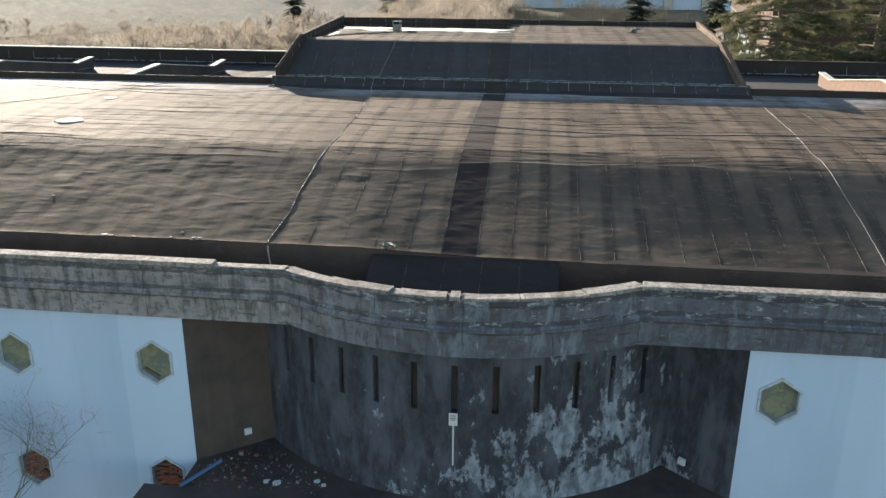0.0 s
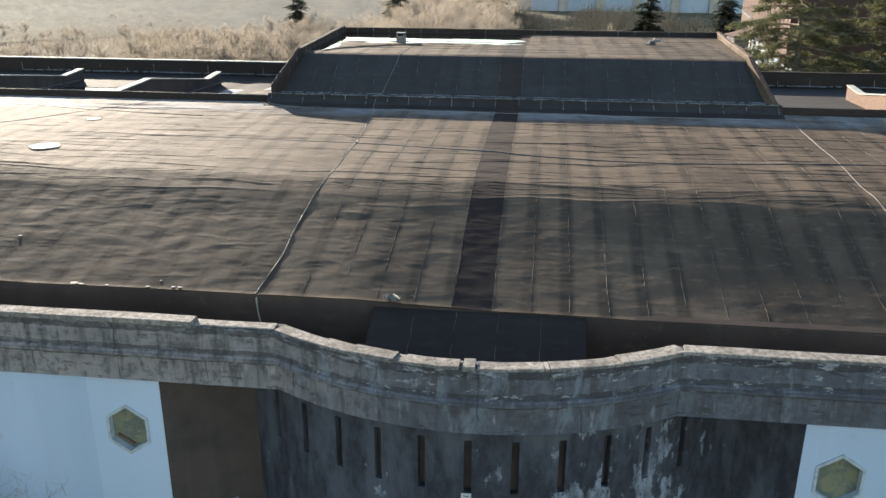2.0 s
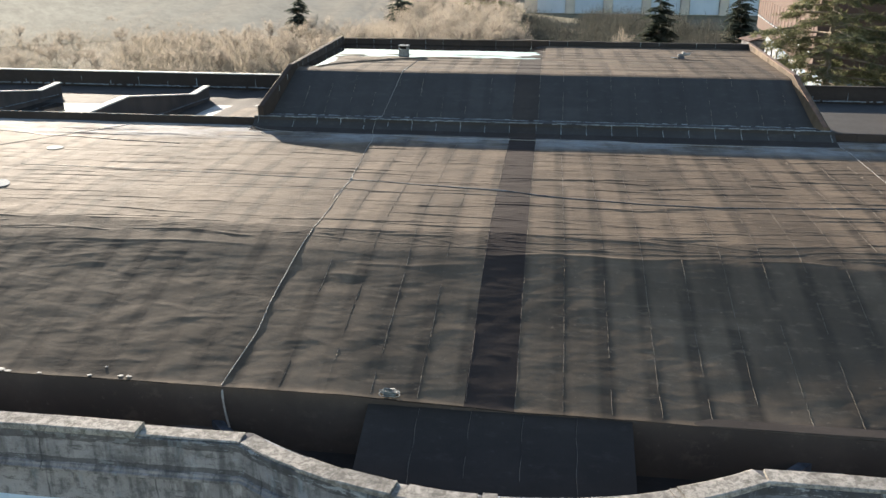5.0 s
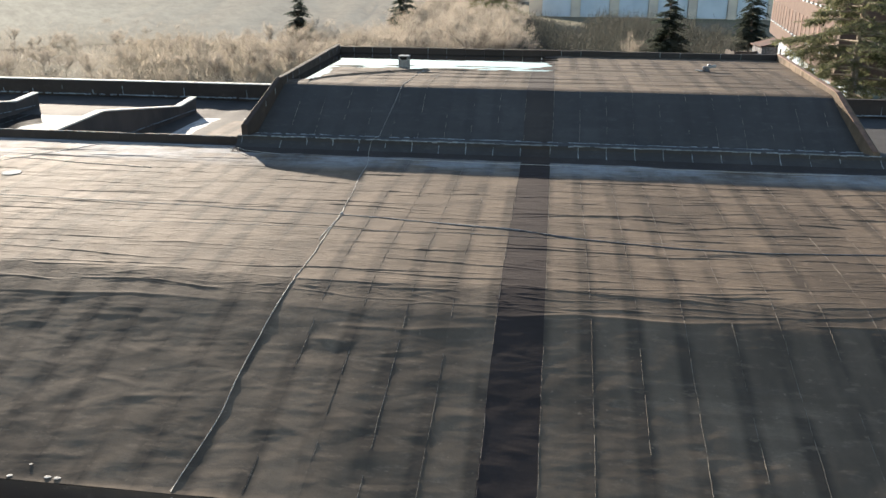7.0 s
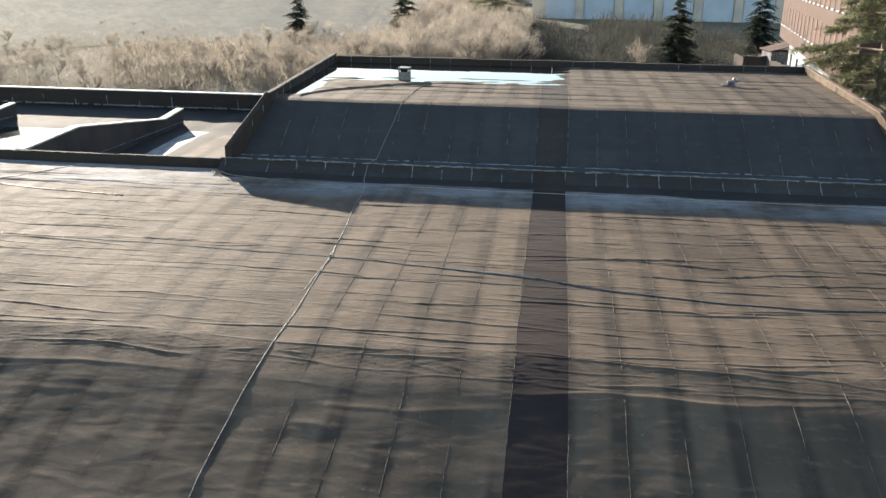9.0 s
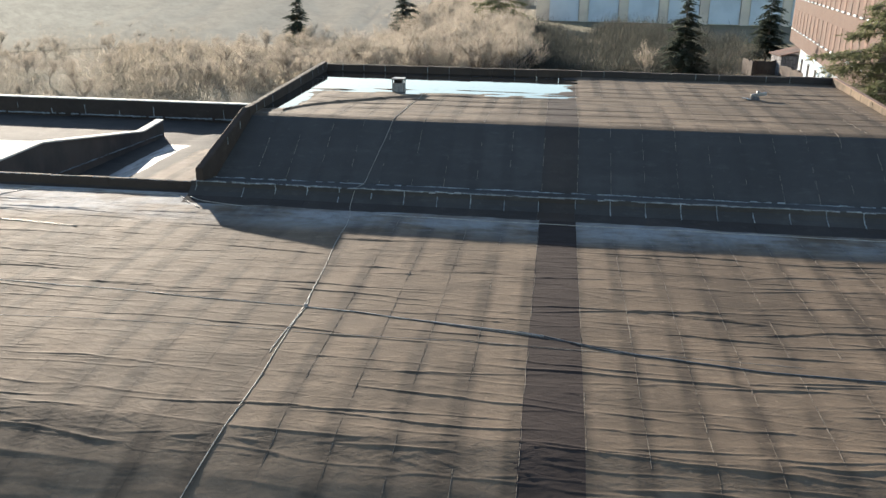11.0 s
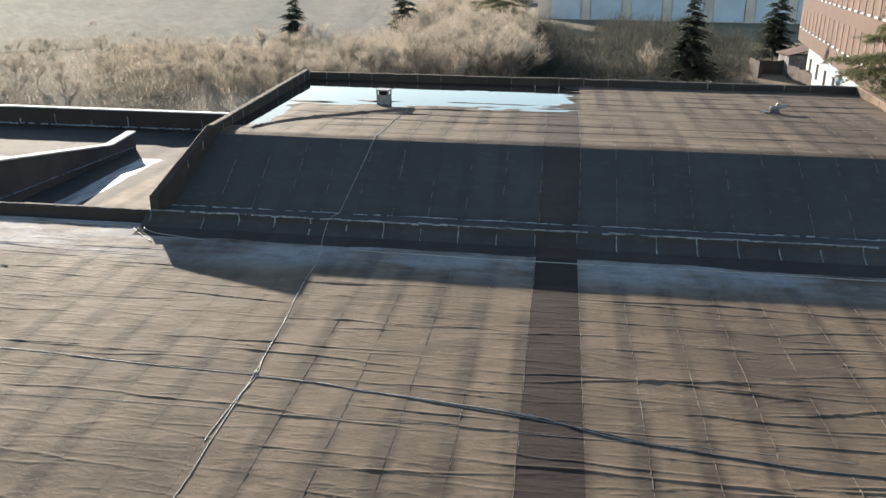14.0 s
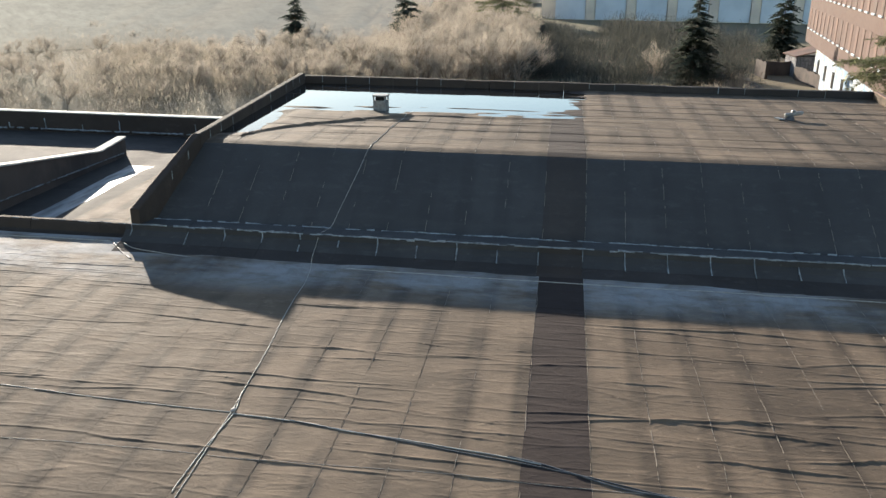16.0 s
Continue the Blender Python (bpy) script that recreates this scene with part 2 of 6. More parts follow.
m = Mat("sooted_render", 0.9, 0.2)                          # blackened render with peeled pale patches
n1 = m.noise(0.85, 9, 0.72, (1, 1, 0.6), warp=0.25)
low = m.math("MULTIPLY", m.math("SUBTRACT", 6.2, m.axis(2)), 0.035)
east = m.math("MAXIMUM", -0.10, m.math("MULTIPLY", m.math("SUBTRACT", 1.5, m.math("ABSOLUTE", m.math("SUBTRACT", m.axis(0), 3.3))), 0.036))
chips = m.math("MULTIPLY", m.math("SUBTRACT", m.noise(5.0, 8, 0.7, (1, 1, 0.45)), 0.5), 0.45)
peel = m.ramp(m.math("ADD", m.math("ADD", m.math("ADD", n1, low), east), chips), 0.565, 0.60)
n2 = m.ramp(m.noise(4.5, 6, 0.65, (1, 1, 0.5)), 0.35, 0.7)
c = m.mix(n2, (0.040, 0.042, 0.049), (0.068, 0.073, 0.086))
c = m.mix(m.math("MULTIPLY", m.ramp(m.noise(1.3, 6, 0.6, (1.2, 1.2, 0.35)), 0.46, 0.64), 0.60), c, (0.128, 0.142, 0.166))
c = m.mix(m.math("MULTIPLY", peel, m.math("ADD", 0.20, m.math("MULTIPLY", n2, 0.55))), c, (0.39, 0.45, 0.51))
m.colour(c).bump(peel, 0.012, 0.6).bump(m.noise(9, 6, 0.7), 0.012, 0.5)
SOOT = m.m

m = Mat("brown_stained_wall", 0.9, 0.2)
c = m.mix(m.ramp(m.noise(0.8, 6, 0.6), 0.35, 0.7), (0.100, 0.079, 0.066), (0.062, 0.052, 0.047))
c = m.mix(m.math("MULTIPLY", m.ramp(m.noise(2.0, 5, 0.6, (1.6, 1.6, 0.2)), 0.5, 0.75), 0.5), c, (0.11, 0.095, 0.085))
m.colour(c).bump(m.noise(12, 5, 0.65), 0.01, 0.5)
STAINED = m.m

m = Mat("water", 0.03, 0.5)
m.b.inputs["IOR"].default_value = 1.33
m.colour((0.012, 0.014, 0.016)).bump(m.noise(5, 2, 0.5), 0.0015, 0.35)
WATER = m.m
m = Mat("wet_film", 0.4, 0.22)                              # a ruffled skin of water; the pale grey base imitates reflected sky
streak = m.noise(1.6, 5, 0.6, (2.6, 0.5, 1))
m.colour(m.mix(m.ramp(streak, 0.35, 0.65), (0.10, 0.107, 0.112), (0.24, 0.255, 0.265)))
m.rough(m.noise(2.4, 4, 0.6, (2.0, 0.6, 1)), 0.42, 0.68)
m.bump(m.noise(7.0, 3, 0.5, (1.6, 0.8, 1)), 0.004, 0.4)
WET_FILM = m.m

m = Mat("window_glass", 0.12, 0.6)
# patches in the green imitate the pattern of reflections on the panes
c = m.mix(m.ramp(m.noise(2.4, 6, 0.65, warp=0.6), 0.46, 0.56), (0.245, 0.248, 0.158), (0.165, 0.182, 0.148))
c = m.mix(m.math("MULTIPLY", m.ramp(m.noise(5.5, 5, 0.6), 0.58, 0.66), 0.5), c, (0.36, 0.34, 0.25))
m.colour(c).rough(m.noise(5, 4), 0.08, 0.35).bump(m.noise(2.2, 2), 0.02, 0.3)
GLASS = m.m

m = Mat("window_frame_paint", 0.7, 0.3)
m.colour(m.mix(m.ramp(m.noise(8, 4), 0.4, 0.7), (0.47, 0.54, 0.58), (0.36, 0.40, 0.42))).bump(m.noise(30, 3), 0.003)
FRAME = m.m

m = Mat("red_brick", 0.9, 0.2)
c = m.mix(m.rnd(), (0.27, 0.105, 0.062), (0.17, 0.075, 0.052))
c = m.mix(m.math("MULTIPLY", m.ramp(m.noise(16, 4), 0.5, 0.75), 0.5), c, (0.08, 0.055, 0.045))
m.colour(c).bump(m.noise(60, 4), 0.003, 0.7)
BRICK = m.m

m = Mat("cable_sheath", 0.6, 0.35)
m.colour(m.mix(m.ramp(m.noise(12, 3), 0.4, 0.7), (0.34, 0.315, 0.28), (0.23, 0.21, 0.185)))
CABLE = m.m
m = Mat("black_cable_sheath", 0.5, 0.45)
m.colour(m.mix(m.ramp(m.noise(9, 3), 0.4, 0.7), (0.040, 0.043, 0.048), (0.075, 0.078, 0.082)))
CABLE_BLACK = m.m

m = Mat("grey_wire", 0.5, 0.4)
m.colour(m.mix(m.ramp(m.noise(12, 3), 0.4, 0.7), (0.12, 0.135, 0.13), (0.22, 0.235, 0.225)))
CABLE_GREY = m.m

m = Mat("rusty_sheet", 0.75, 0.3, 0.2)
c = m.mix(m.ramp(m.noise(6, 6, 0.65), 0.35, 0.7), (0.185, 0.110, 0.075), (0.10, 0.065, 0.050))
m.colour(c).bump(m.noise(40, 4), 0.003)
RUST = m.m

m = Mat("galvanised_sheet", 0.5, 0.5, 0.6)
m.colour(m.mix(m.ramp(m.noise(9, 5), 0.35, 0.7), (0.26, 0.26, 0.255), (0.15, 0.145, 0.14))).rough(m.noise(6, 4), 0.4, 0.75)
ZINC = m.m

m = Mat("white_board", 0.6, 0.4)
m.colour(m.mix(m.ramp(m.noise(14, 4), 0.55, 0.72), (0.62, 0.63, 0.62), (0.36, 0.36, 0.34)))
WHITE = m.m
m = Mat("weathered_scrap", 0.8, 0.3)
m.colour(m.mix(m.ramp(m.noise(14, 4), 0.45, 0.65), (0.42, 0.39, 0.34), (0.20, 0.18, 0.155)))
LITTER = m.m
m = Mat("pale_capping", 0.85, 0.25)
c = m.mix(m.ramp(m.noise(3.0, 6, 0.65), 0.35, 0.7), (0.62, 0.58, 0.51), (0.45, 0.42, 0.37))
m.colour(m.mix(m.math("MULTIPLY", m.ramp(m.noise(11, 5), 0.55, 0.72), 0.5), c, (0.20, 0.18, 0.16))).bump(m.noise(20, 4), 0.006)
CAPPING = m.m
m = Mat("blue_plastic", 0.5, 0.4)
m.colour(m.mix(m.ramp(m.noise(10, 4), 0.5, 0.7), (0.06, 0.16, 0.30), (0.12, 0.15, 0.18)))
BLUE = m.m
m = Mat("dusty_sealant", 0.9, 0.2)
m.colour(m.mix(m.ramp(m.noise(15, 4), 0.35, 0.7), (0.27, 0.23, 0.185), (0.17, 0.142, 0.115)))
SEALANT = m.m
m = Mat("rubble_mix", 0.9, 0.2)
m.colour(m.mix(m.ramp(m.island(), 0.35, 0.95), (0.055, 0.045, 0.040), (0.28, 0.28, 0.27))).bump(m.noise(25, 4), 0.006)
RUBBLE = m.m
m = Mat("dark_interior", 0.95, 0.1)
m.colour(m.mix(m.noise(3, 4), (0.012, 0.011, 0.010), (0.025, 0.022, 0.02)))
DARK = m.m

m = Mat("winter_ground", 0.95, 0.1)
c = m.mix(m.ramp(m.noise(0.06, 6, 0.6), 0.35, 0.68), (0.20, 0.165, 0.115), (0.13, 0.125, 0.08))
c = m.mix(m.math("MULTIPLY", m.ramp(m.noise(1.7, 6, 0.65), 0.42, 0.7), 0.5), c, (0.15, 0.115, 0.075))
m.colour(c).bump(m.noise(2.5, 6, 0.7), 0.12, 0.7)
GROUND = m.m
m = Mat("old_asphalt", 0.9, 0.25)
c = m.mix(m.ramp(m.noise(0.6, 6, 0.6), 0.35, 0.7), (0.060, 0.058, 0.055), (0.095, 0.088, 0.078))
m.colour(c).bump(m.noise(30, 4), 0.005)
ASPHALT = m.m

m = Mat("bark", 0.95, 0.15)
m.colour(m.mix(m.ramp(m.noise(4, 5, 0.6, (2, 2, 0.5)), 0.35, 0.7), (0.16, 0.13, 0.10), (0.26, 0.22, 0.18))).bump(m.noise(14, 4, 0.6, (2, 2, 0.5)), 0.02)
BARK = m.m
m = Mat("bare_twigs", 0.85, 0.2)
c = m.mix(m.island(), (0.27, 0.235, 0.190), (0.41, 0.36, 0.295))
m.colour(m.mix(m.math("MULTIPLY", m.rnd(), 0.5), c, (0.25, 0.22, 0.19)))


def thin(m, fac):
    """Lets light through thin leaves, needles and blades."""
    tr = m.t.nodes.new("ShaderNodeBsdfTranslucent")
    m.link(m.b.inputs["Base Color"].links[0].from_socket, tr.inputs["Color"])
    mx = m.t.nodes.new("ShaderNodeMixShader")
    mx.inputs[0].default_value = fac
    m.link(m.b.outputs[0], mx.inputs[1])
    m.link(tr.outputs[0], mx.inputs[2])
    m.link(mx.outputs[0], m.t.nodes["Material Output"].inputs["Surface"])
    return m.m


TWIGS = thin(m, 0.62)


def make_needles(name, a, b):
    m = Mat(name, 0.75, 0.2)
    c = m.mix(m.island(), a, b)
    m.colour(m.mix(m.math("MULTIPLY", m.rnd(), 0.35), c, (0.06, 0.07, 0.055)))
    return thin(m, 0.58)


NEEDLES = make_needles("spruce_needles", (0.075, 0.098, 0.078), (0.140, 0.155, 0.115))
CEDAR = make_needles("cedar_needles", (0.090, 0.105, 0.054), (0.190, 0.188, 0.100))
m = Mat("dry_brush", 0.95, 0.1)
m.colour(m.mix(m.island(), (0.25, 0.218, 0.172), (0.40, 0.35, 0.28)))
BRUSH = thin(m, 0.62)
m = Mat("evergreen_brush", 0.9, 0.15)
m.colour(m.mix(m.island(), (0.045, 0.050, 0.044), (0.098, 0.094, 0.078)))
BRUSH_GREEN = thin(m, 0.55)

m = Mat("far_brick", 0.9, 0.2)
bt = m.t.nodes.new("ShaderNodeTexBrick")
bt.inputs["Scale"].default_value = 1.0
bt.inputs["Brick Width"].default_value, bt.inputs["Row Height"].default_value = 0.26, 0.075
bt.inputs["Mortar Size"].default_value = 0.012
bt.inputs["Color1"].default_value, bt.inputs["Color2"].default_value = (0.104, 0.062, 0.047, 1), (0.086, 0.052, 0.041, 1)
bt.inputs["Mortar"].default_value = (0.11, 0.08, 0.068, 1)
mp = m.t.nodes.new("ShaderNodeMapping")
mp.inputs["Rotation"].default_value = (radians(90), 0, radians(90))
m.link(m.place((1, 1, 1)), mp.inputs[0])
m.link(mp.outputs[0], bt.inputs["Vector"])
m.colour(m.mix(m.math("MULTIPLY", m.ramp(m.noise(0.5, 5), 0.45, 0.7), 0.4), bt.outputs["Color"], (0.12, 0.085, 0.072)))
FAR_BRICK = m.m
m = Mat("graffiti_wall", 0.85, 0.25)
c = m.mix(m.ramp(m.noise(0.7, 3, 0.5, warp=1.5), 0.52, 0.56), (0.34, 0.36, 0.38), (0.18, 0.27, 0.36))
c = m.mix(m.ramp(m.noise(1.1, 3, 0.5, warp=1.0), 0.60, 0.63), c, (0.30, 0.28, 0.16))
m.colour(c)
GRAFFITI = m.m
m = Mat("pale_blue_cladding", 0.7, 0.3)
m.colour(m.mix(m.ramp(m.noise(0.25, 4), 0.35, 0.7), (0.52, 0.58, 0.63), (0.44, 0.50, 0.55)))
CLADDING = m.m
m = Mat("far_plaster", 0.85, 0.25)
m.colour(m.mix(m.ramp(m.noise(0.2, 5), 0.35, 0.7), (0.62, 0.55, 0.45), (0.48, 0.42, 0.36)))
PLASTER = m.m
m = Mat("roof_tile_far", 0.9, 0.2)
m.colour(m.mix(m.ramp(m.noise(0.6, 5), 0.35, 0.7), (0.16, 0.10, 0.08), (0.10, 0.075, 0.065)))
TILE = m.m

m = Mat("haze_painted_hillside", 1.0, 0.0)                          # distant hillside, low sun haze painted on as emission
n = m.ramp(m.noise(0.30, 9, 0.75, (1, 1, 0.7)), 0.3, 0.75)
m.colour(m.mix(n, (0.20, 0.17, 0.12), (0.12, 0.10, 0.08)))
side = m.ramp(m.math("DIVIDE", m.axis(0), m.axis(1)), -0.95, -0.15)                     # painted haze light, stronger towards the sun
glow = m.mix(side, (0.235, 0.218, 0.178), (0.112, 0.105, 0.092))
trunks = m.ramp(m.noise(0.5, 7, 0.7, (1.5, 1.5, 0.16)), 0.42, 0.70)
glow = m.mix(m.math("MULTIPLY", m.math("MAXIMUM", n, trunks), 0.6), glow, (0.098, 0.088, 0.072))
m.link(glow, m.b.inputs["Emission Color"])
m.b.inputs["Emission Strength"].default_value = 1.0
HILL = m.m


# ---------------------------------------------------------------- mesh helpers
def part(name, bm, material, parent=None, label="", smooth=False):
    """One bmesh as one mesh object, under its thing where one is given."""
    me = bpy.data.meshes.new(name)
    bmesh.ops.recalc_face_normals(bm, faces=bm.faces[:])
    bm.to_mesh(me)
    bm.free()
    me.materials.append(material)
    if smooth:
        me.shade_smooth()
    ob = new(name, me)
    if parent is not None:
        ob.parent = parent
    if label:
        ob["label"] = label
    return ob


def data_part(name, verts, faces, material, parent=None, label="", smooth=False):
    me = bpy.data.meshes.new(name)
    me.from_pydata(verts, [], faces)
    me.materials.append(material)
    if smooth:
        me.shade_smooth()
    me.update()
    ob = new(name, me)
    if parent is not None:
        ob.parent = parent
    if label:
        ob["label"] = label
    return ob


def empty(name, x, y, z, label="", category="", group="", kind="", rz=0):
    ob = new(name)
    ob.matrix_world = pose(x, y, z, 0, 0, rz)
    return tagged(ob, label, category, group, kind)


def box(bm, x0, x1, y0, y1, z0, z1, bevel=0.0, m=None):
    r = bmesh.ops.create_cube(bm, size=1)
    vs = r["verts"]
    bmesh.ops.scale(bm, vec=(x1 - x0, y1 - y0, z1 - z0), verts=vs)
    bmesh.ops.translate(bm, vec=((x0 + x1) / 2, (y0 + y1) / 2, (z0 + z1) / 2), verts=vs)
    if bevel:
        es = list({e for v in vs for e in v.link_edges})
        r2 = bmesh.ops.bevel(bm, geom=es, offset=bevel, segments=2, affect="EDGES", profile=0.6)
        vs = list({v for f in r2["faces"] for v in f.verts} | {v for v in vs if v.is_valid})
    if m is not None:
        bmesh.ops.transform(bm, matrix=m, verts=[v for v in vs if v.is_valid])
    return bm


def boxed(*a, **k):
    return box(bmesh.new(), *a, **k)


def tube_data(points, radius, sides=6, taper=None):
    """Vertices and faces of a tube along points."""
    vs, fs = [], []
    pts = [Vector(p) for p in points]
    for i, p in enumerate(pts):
        d = (pts[min(i + 1, len(pts) - 1)] - pts[max(i - 1, 0)]).normalized()
        a = d.cross(Vector((0, 0, 1)))
        if a.length < 0.05:
            a = d.cross(Vector((1, 0, 0)))
        a.normalize()
        b = d.cross(a)
        r = radius if taper is None else radius + (taper - radius) * i / (len(pts) - 1)
        for k in range(sides):
            q = p + (a * math.cos(2 * math.pi * k / sides) + b * math.sin(2 * math.pi * k / sides)) * r
            vs.append(tuple(q))
    for i in range(len(pts) - 1):
        for k in range(sides):
            k2 = (k + 1) % sides
            fs.append((i * sides + k, i * sides + k2, (i + 1) * sides + k2, (i + 1) * sides + k))
    fs.append(tuple(range(sides)))
    fs.append(tuple(range((len(pts) - 1) * sides, len(pts) * sides)))
    return vs, fs


def join(lists):
    vs, fs = [], []
    for v, f in lists:
        n = len(vs)
        vs += v
        fs += [tuple(i + n for i in q) for q in f]
    return vs, fs


GRID = np.random.default_rng(5).random((257, 257))


def vn(x, y):
    """Smooth value noise, -1 to 1, on arrays."""
    x, y = np.asarray(x, float), np.asarray(y, float)
    xi, yi = np.floor(x).astype(int), np.floor(y).astype(int)
    fx, fy = x - xi, y - yi
    fx, fy = fx * fx * fx * (fx * (fx * 6 - 15) + 10), fy * fy * fy * (fy * (fy * 6 - 15) + 10)
    g = lambda a, b: GRID[np.mod(a, 256), np.mod(b, 256)]
    v = (g(xi, yi) * (1 - fx) + g(xi + 1, yi) * fx) * (1 - fy) + (g(xi, yi + 1) * (1 - fx) + g(xi + 1, yi + 1) * fx) * fy
    return 2 * v - 1

# ---------------------------------------------------------------- plan of the building
CX = 0.68                                   # axis of symmetry
BOW_R, BOW_Y = 7.56, 6.39                   # bowed cornice: radius and centre
BOW_A, BOW_B = -3.36, 4.72                  # where the bow leaves the straight front
WALL_Y = 0.20                               # painted front wall
REC_L, REC_R, REC_Y = -6.05, 7.21, 1.5      # recess round the bow
TERRACE_Z, CORN_LOW, CORN_TOP = 3.5, 7.55, 8.92
KERB_Y = 17.6
PROFILE_Y = (1.62, 4.75, 6.05, 6.9, 9.0, 12.0, 15.0, 17.7)
PROFILE_Z = (8.89, 9.755, 10.142, 10.310, 10.41, 10.46, 10.50, 10.55)
UP_L, UP_R, UP_Y, UP_Z = -8.85, 10.45, 30.1, 12.20
UPPER_Y = (17.72, 19.92, 20.25, 30.2)
UPPER_Z = (10.83, 12.15, 12.20, 12.20)
WELL_Z = 9.25


def edge_l(y):
    """West edge of the raised roof on the plan."""
    return float(np.interp(y, (17.2, 19.85, 30.1), (-8.66, -8.27, -8.85)))


def edge_r(y):
    return float(np.interp(y, (17.2, 19.7, 30.1), (10.22, 9.76, 10.45)))


def front_y(x):
    """The cornice's front line on the plan."""
    if BOW_A < x < BOW_B:
        return BOW_Y - math.sqrt(BOW_R ** 2 - (x - CX) ** 2)
    return 0.0


def front_n(x):
    """Inward direction across the cornice at x."""
    if x < BOW_A - 1e-4 or x > BOW_B + 1e-4:
        return Vector((0, 1, 0))
    n = Vector((CX - x, math.sqrt(max(0.1, BOW_R ** 2 - (x - CX) ** 2)), 0)).normalized()
    if abs(x - BOW_A) < 1e-3 or abs(x - BOW_B) < 1e-3:
        n = (n + Vector((0, 1, 0))).normalized()
    return n


def sweep(bm, x0, x1, profile, wob=0.0, seed=0):
    """A closed profile of (inward, height), swept along the front from x0 to x1."""
    stops = [x0] + [k for k in (BOW_A, BOW_B) if x0 < k < x1] + [x1]
    xs = []
    for a, b in zip(stops, stops[1:]):
        n = max(1, int((b - a) / 0.3)) if a >= BOW_A - 1e-6 and b <= BOW_B + 1e-6 else max(1, int((b - a) / 0.8))
        xs += [a + (b - a) * i / n for i in range(n)]
    xs.append(x1)
    rings = []
    for i, x in enumerate(xs):
        p, n = Vector((x, front_y(x), 0)), front_n(x)
        ring = []
        for j, (d, z) in enumerate(profile):
            w = wob * noise.noise(Vector((x * 1.7 + seed, j * 3.1, 0))) if wob else 0
            ring.append(bm.verts.new(p + n * (d + w) + Vector((0, 0, z + w * 0.6))))
        rings.append(ring)
    k = len(profile)
    for a, b in zip(rings, rings[1:]):
        for j in range(k):
            bm.faces.new((a[j], a[(j + 1) % k], b[(j + 1) % k], b[j]))
    bm.faces.new(rings[0])
    bm.faces.new(rings[-1])
    return bm


def hexagon(cx, cz, w, h):
    """Pointed-top hexagon, width w over the flats and height h over the points."""
    return [(cx, cz + h / 2), (cx + w / 2, cz + h / 4), (cx + w / 2, cz - h / 4), (cx, cz - h / 2), (cx - w / 2, cz - h / 4), (cx - w / 2, cz + h / 4)]


def pierced_wall(x0, x1, z0, z1, y0, y1, holes):
    """A wall slab along x with hexagonal openings through it."""
    bm = bmesh.new()
    loops = [[(x0, z0), (x1, z0), (x1, z1), (x0, z1)]] + holes
    es = []
    for lp in loops:
        vs = [bm.verts.new((x, y0, z)) for x, z in lp]
        es += [bm.edges.new((vs[i], vs[(i + 1) % len(vs)])) for i in range(len(vs))]
    bmesh.ops.triangle_fill(bm, use_beauty=True, use_dissolve=False, edges=es, normal=(0, -1, 0))
    r = bmesh.ops.extrude_face_region(bm, geom=bm.faces[:])
    bmesh.ops.translate(bm, vec=(0, y1 - y0, 0), verts=[g for g in r["geom"] if isinstance(g, bmesh.types.BMVert)])
    return bm


# ---------------------------------------------------------------- ground
def ground_z(x, y):
    s = min(1.0, max(0.0, (y - 34) / 50))
    s = s * s * (3 - 2 * s)
    return 3.5 * s + max(0.0, y - 90) * 0.004 + 0.35 * noise.noise(Vector((x * 0.03, y * 0.03, 0))) * s


xs = np.concatenate([np.linspace(-1200, -160, 8), np.linspace(-140, 140, 57), np.linspace(160, 1200, 8)])
ys = np.concatenate([np.linspace(-600, -60, 6), np.linspace(-40, 320, 73), np.linspace(360, 2500, 8)])
vs = [(x, y, ground_z(x, y)) for y in ys for x in xs]
nx = len(xs)
fs = [(j * nx + i, j * nx + i + 1, (j + 1) * nx + i + 1, (j + 1) * nx + i) for j in range(len(ys) - 1) for i in range(nx - 1)]
tagged(data_part("ground", vs, fs, GROUND, smooth=True), "rough winter ground with dry grass and mud", "ground", kind="structure")

# ---------------------------------------------------------------- front walls
HEX_W, HEX_H, HEX_D, ROW_TOP, ROW_LOW = 0.86, 1.13, 3.68, 6.24, 2.93
left_x = [-6.88 - HEX_D * i for i in range(5)]
right_x = [7.99 + HEX_D * i for i in range(5)]
for nm, a, b, cols in (("wall_front_west", -25.0, REC_L, left_x), ("wall_front_east", REC_R, 26.4, right_x)):
    holes = [hexagon(x, z, HEX_W, HEX_H) for x in cols for z in (ROW_TOP, ROW_LOW)]
    tagged(part(nm, pierced_wall(a, b, -0.2, CORN_LOW + 0.05, WALL_Y, WALL_Y + 0.34, holes), PAINT),
           "pale blue-white painted rendered wall with hexagonal windows", "wall", kind="structure")
backing = bmesh.new()
for a, b in ((-25.0, REC_L - 0.4), (REC_R + 0.4, 26.4)):
    box(backing, a, b, 1.30, 1.5, -0.2, CORN_LOW)
tagged(part("wall_inner", backing, DARK), "dark unlit inner wall behind the windows", "wall", kind="structure")


def ring_data(outer, inner, y0, y1):
    n = len(outer)
    vs = [(x, y, z) for lp in (outer, inner) for y in (y0, y1) for x, z in lp]
    fs = []
    o0, o1, i0, i1 = 0, n, 2 * n, 3 * n
    for k in range(n):
        q = (k + 1) % n
        fs += [(o0 + k, o0 + q, i0 + q, i0 + k), (o1 + k, i1 + k, i1 + q, o1 + q), (o0 + k, o1 + k, o1 + q, o0 + q), (i0 + k, i0 + q, i1 + q, i1 + k)]
    return vs, fs


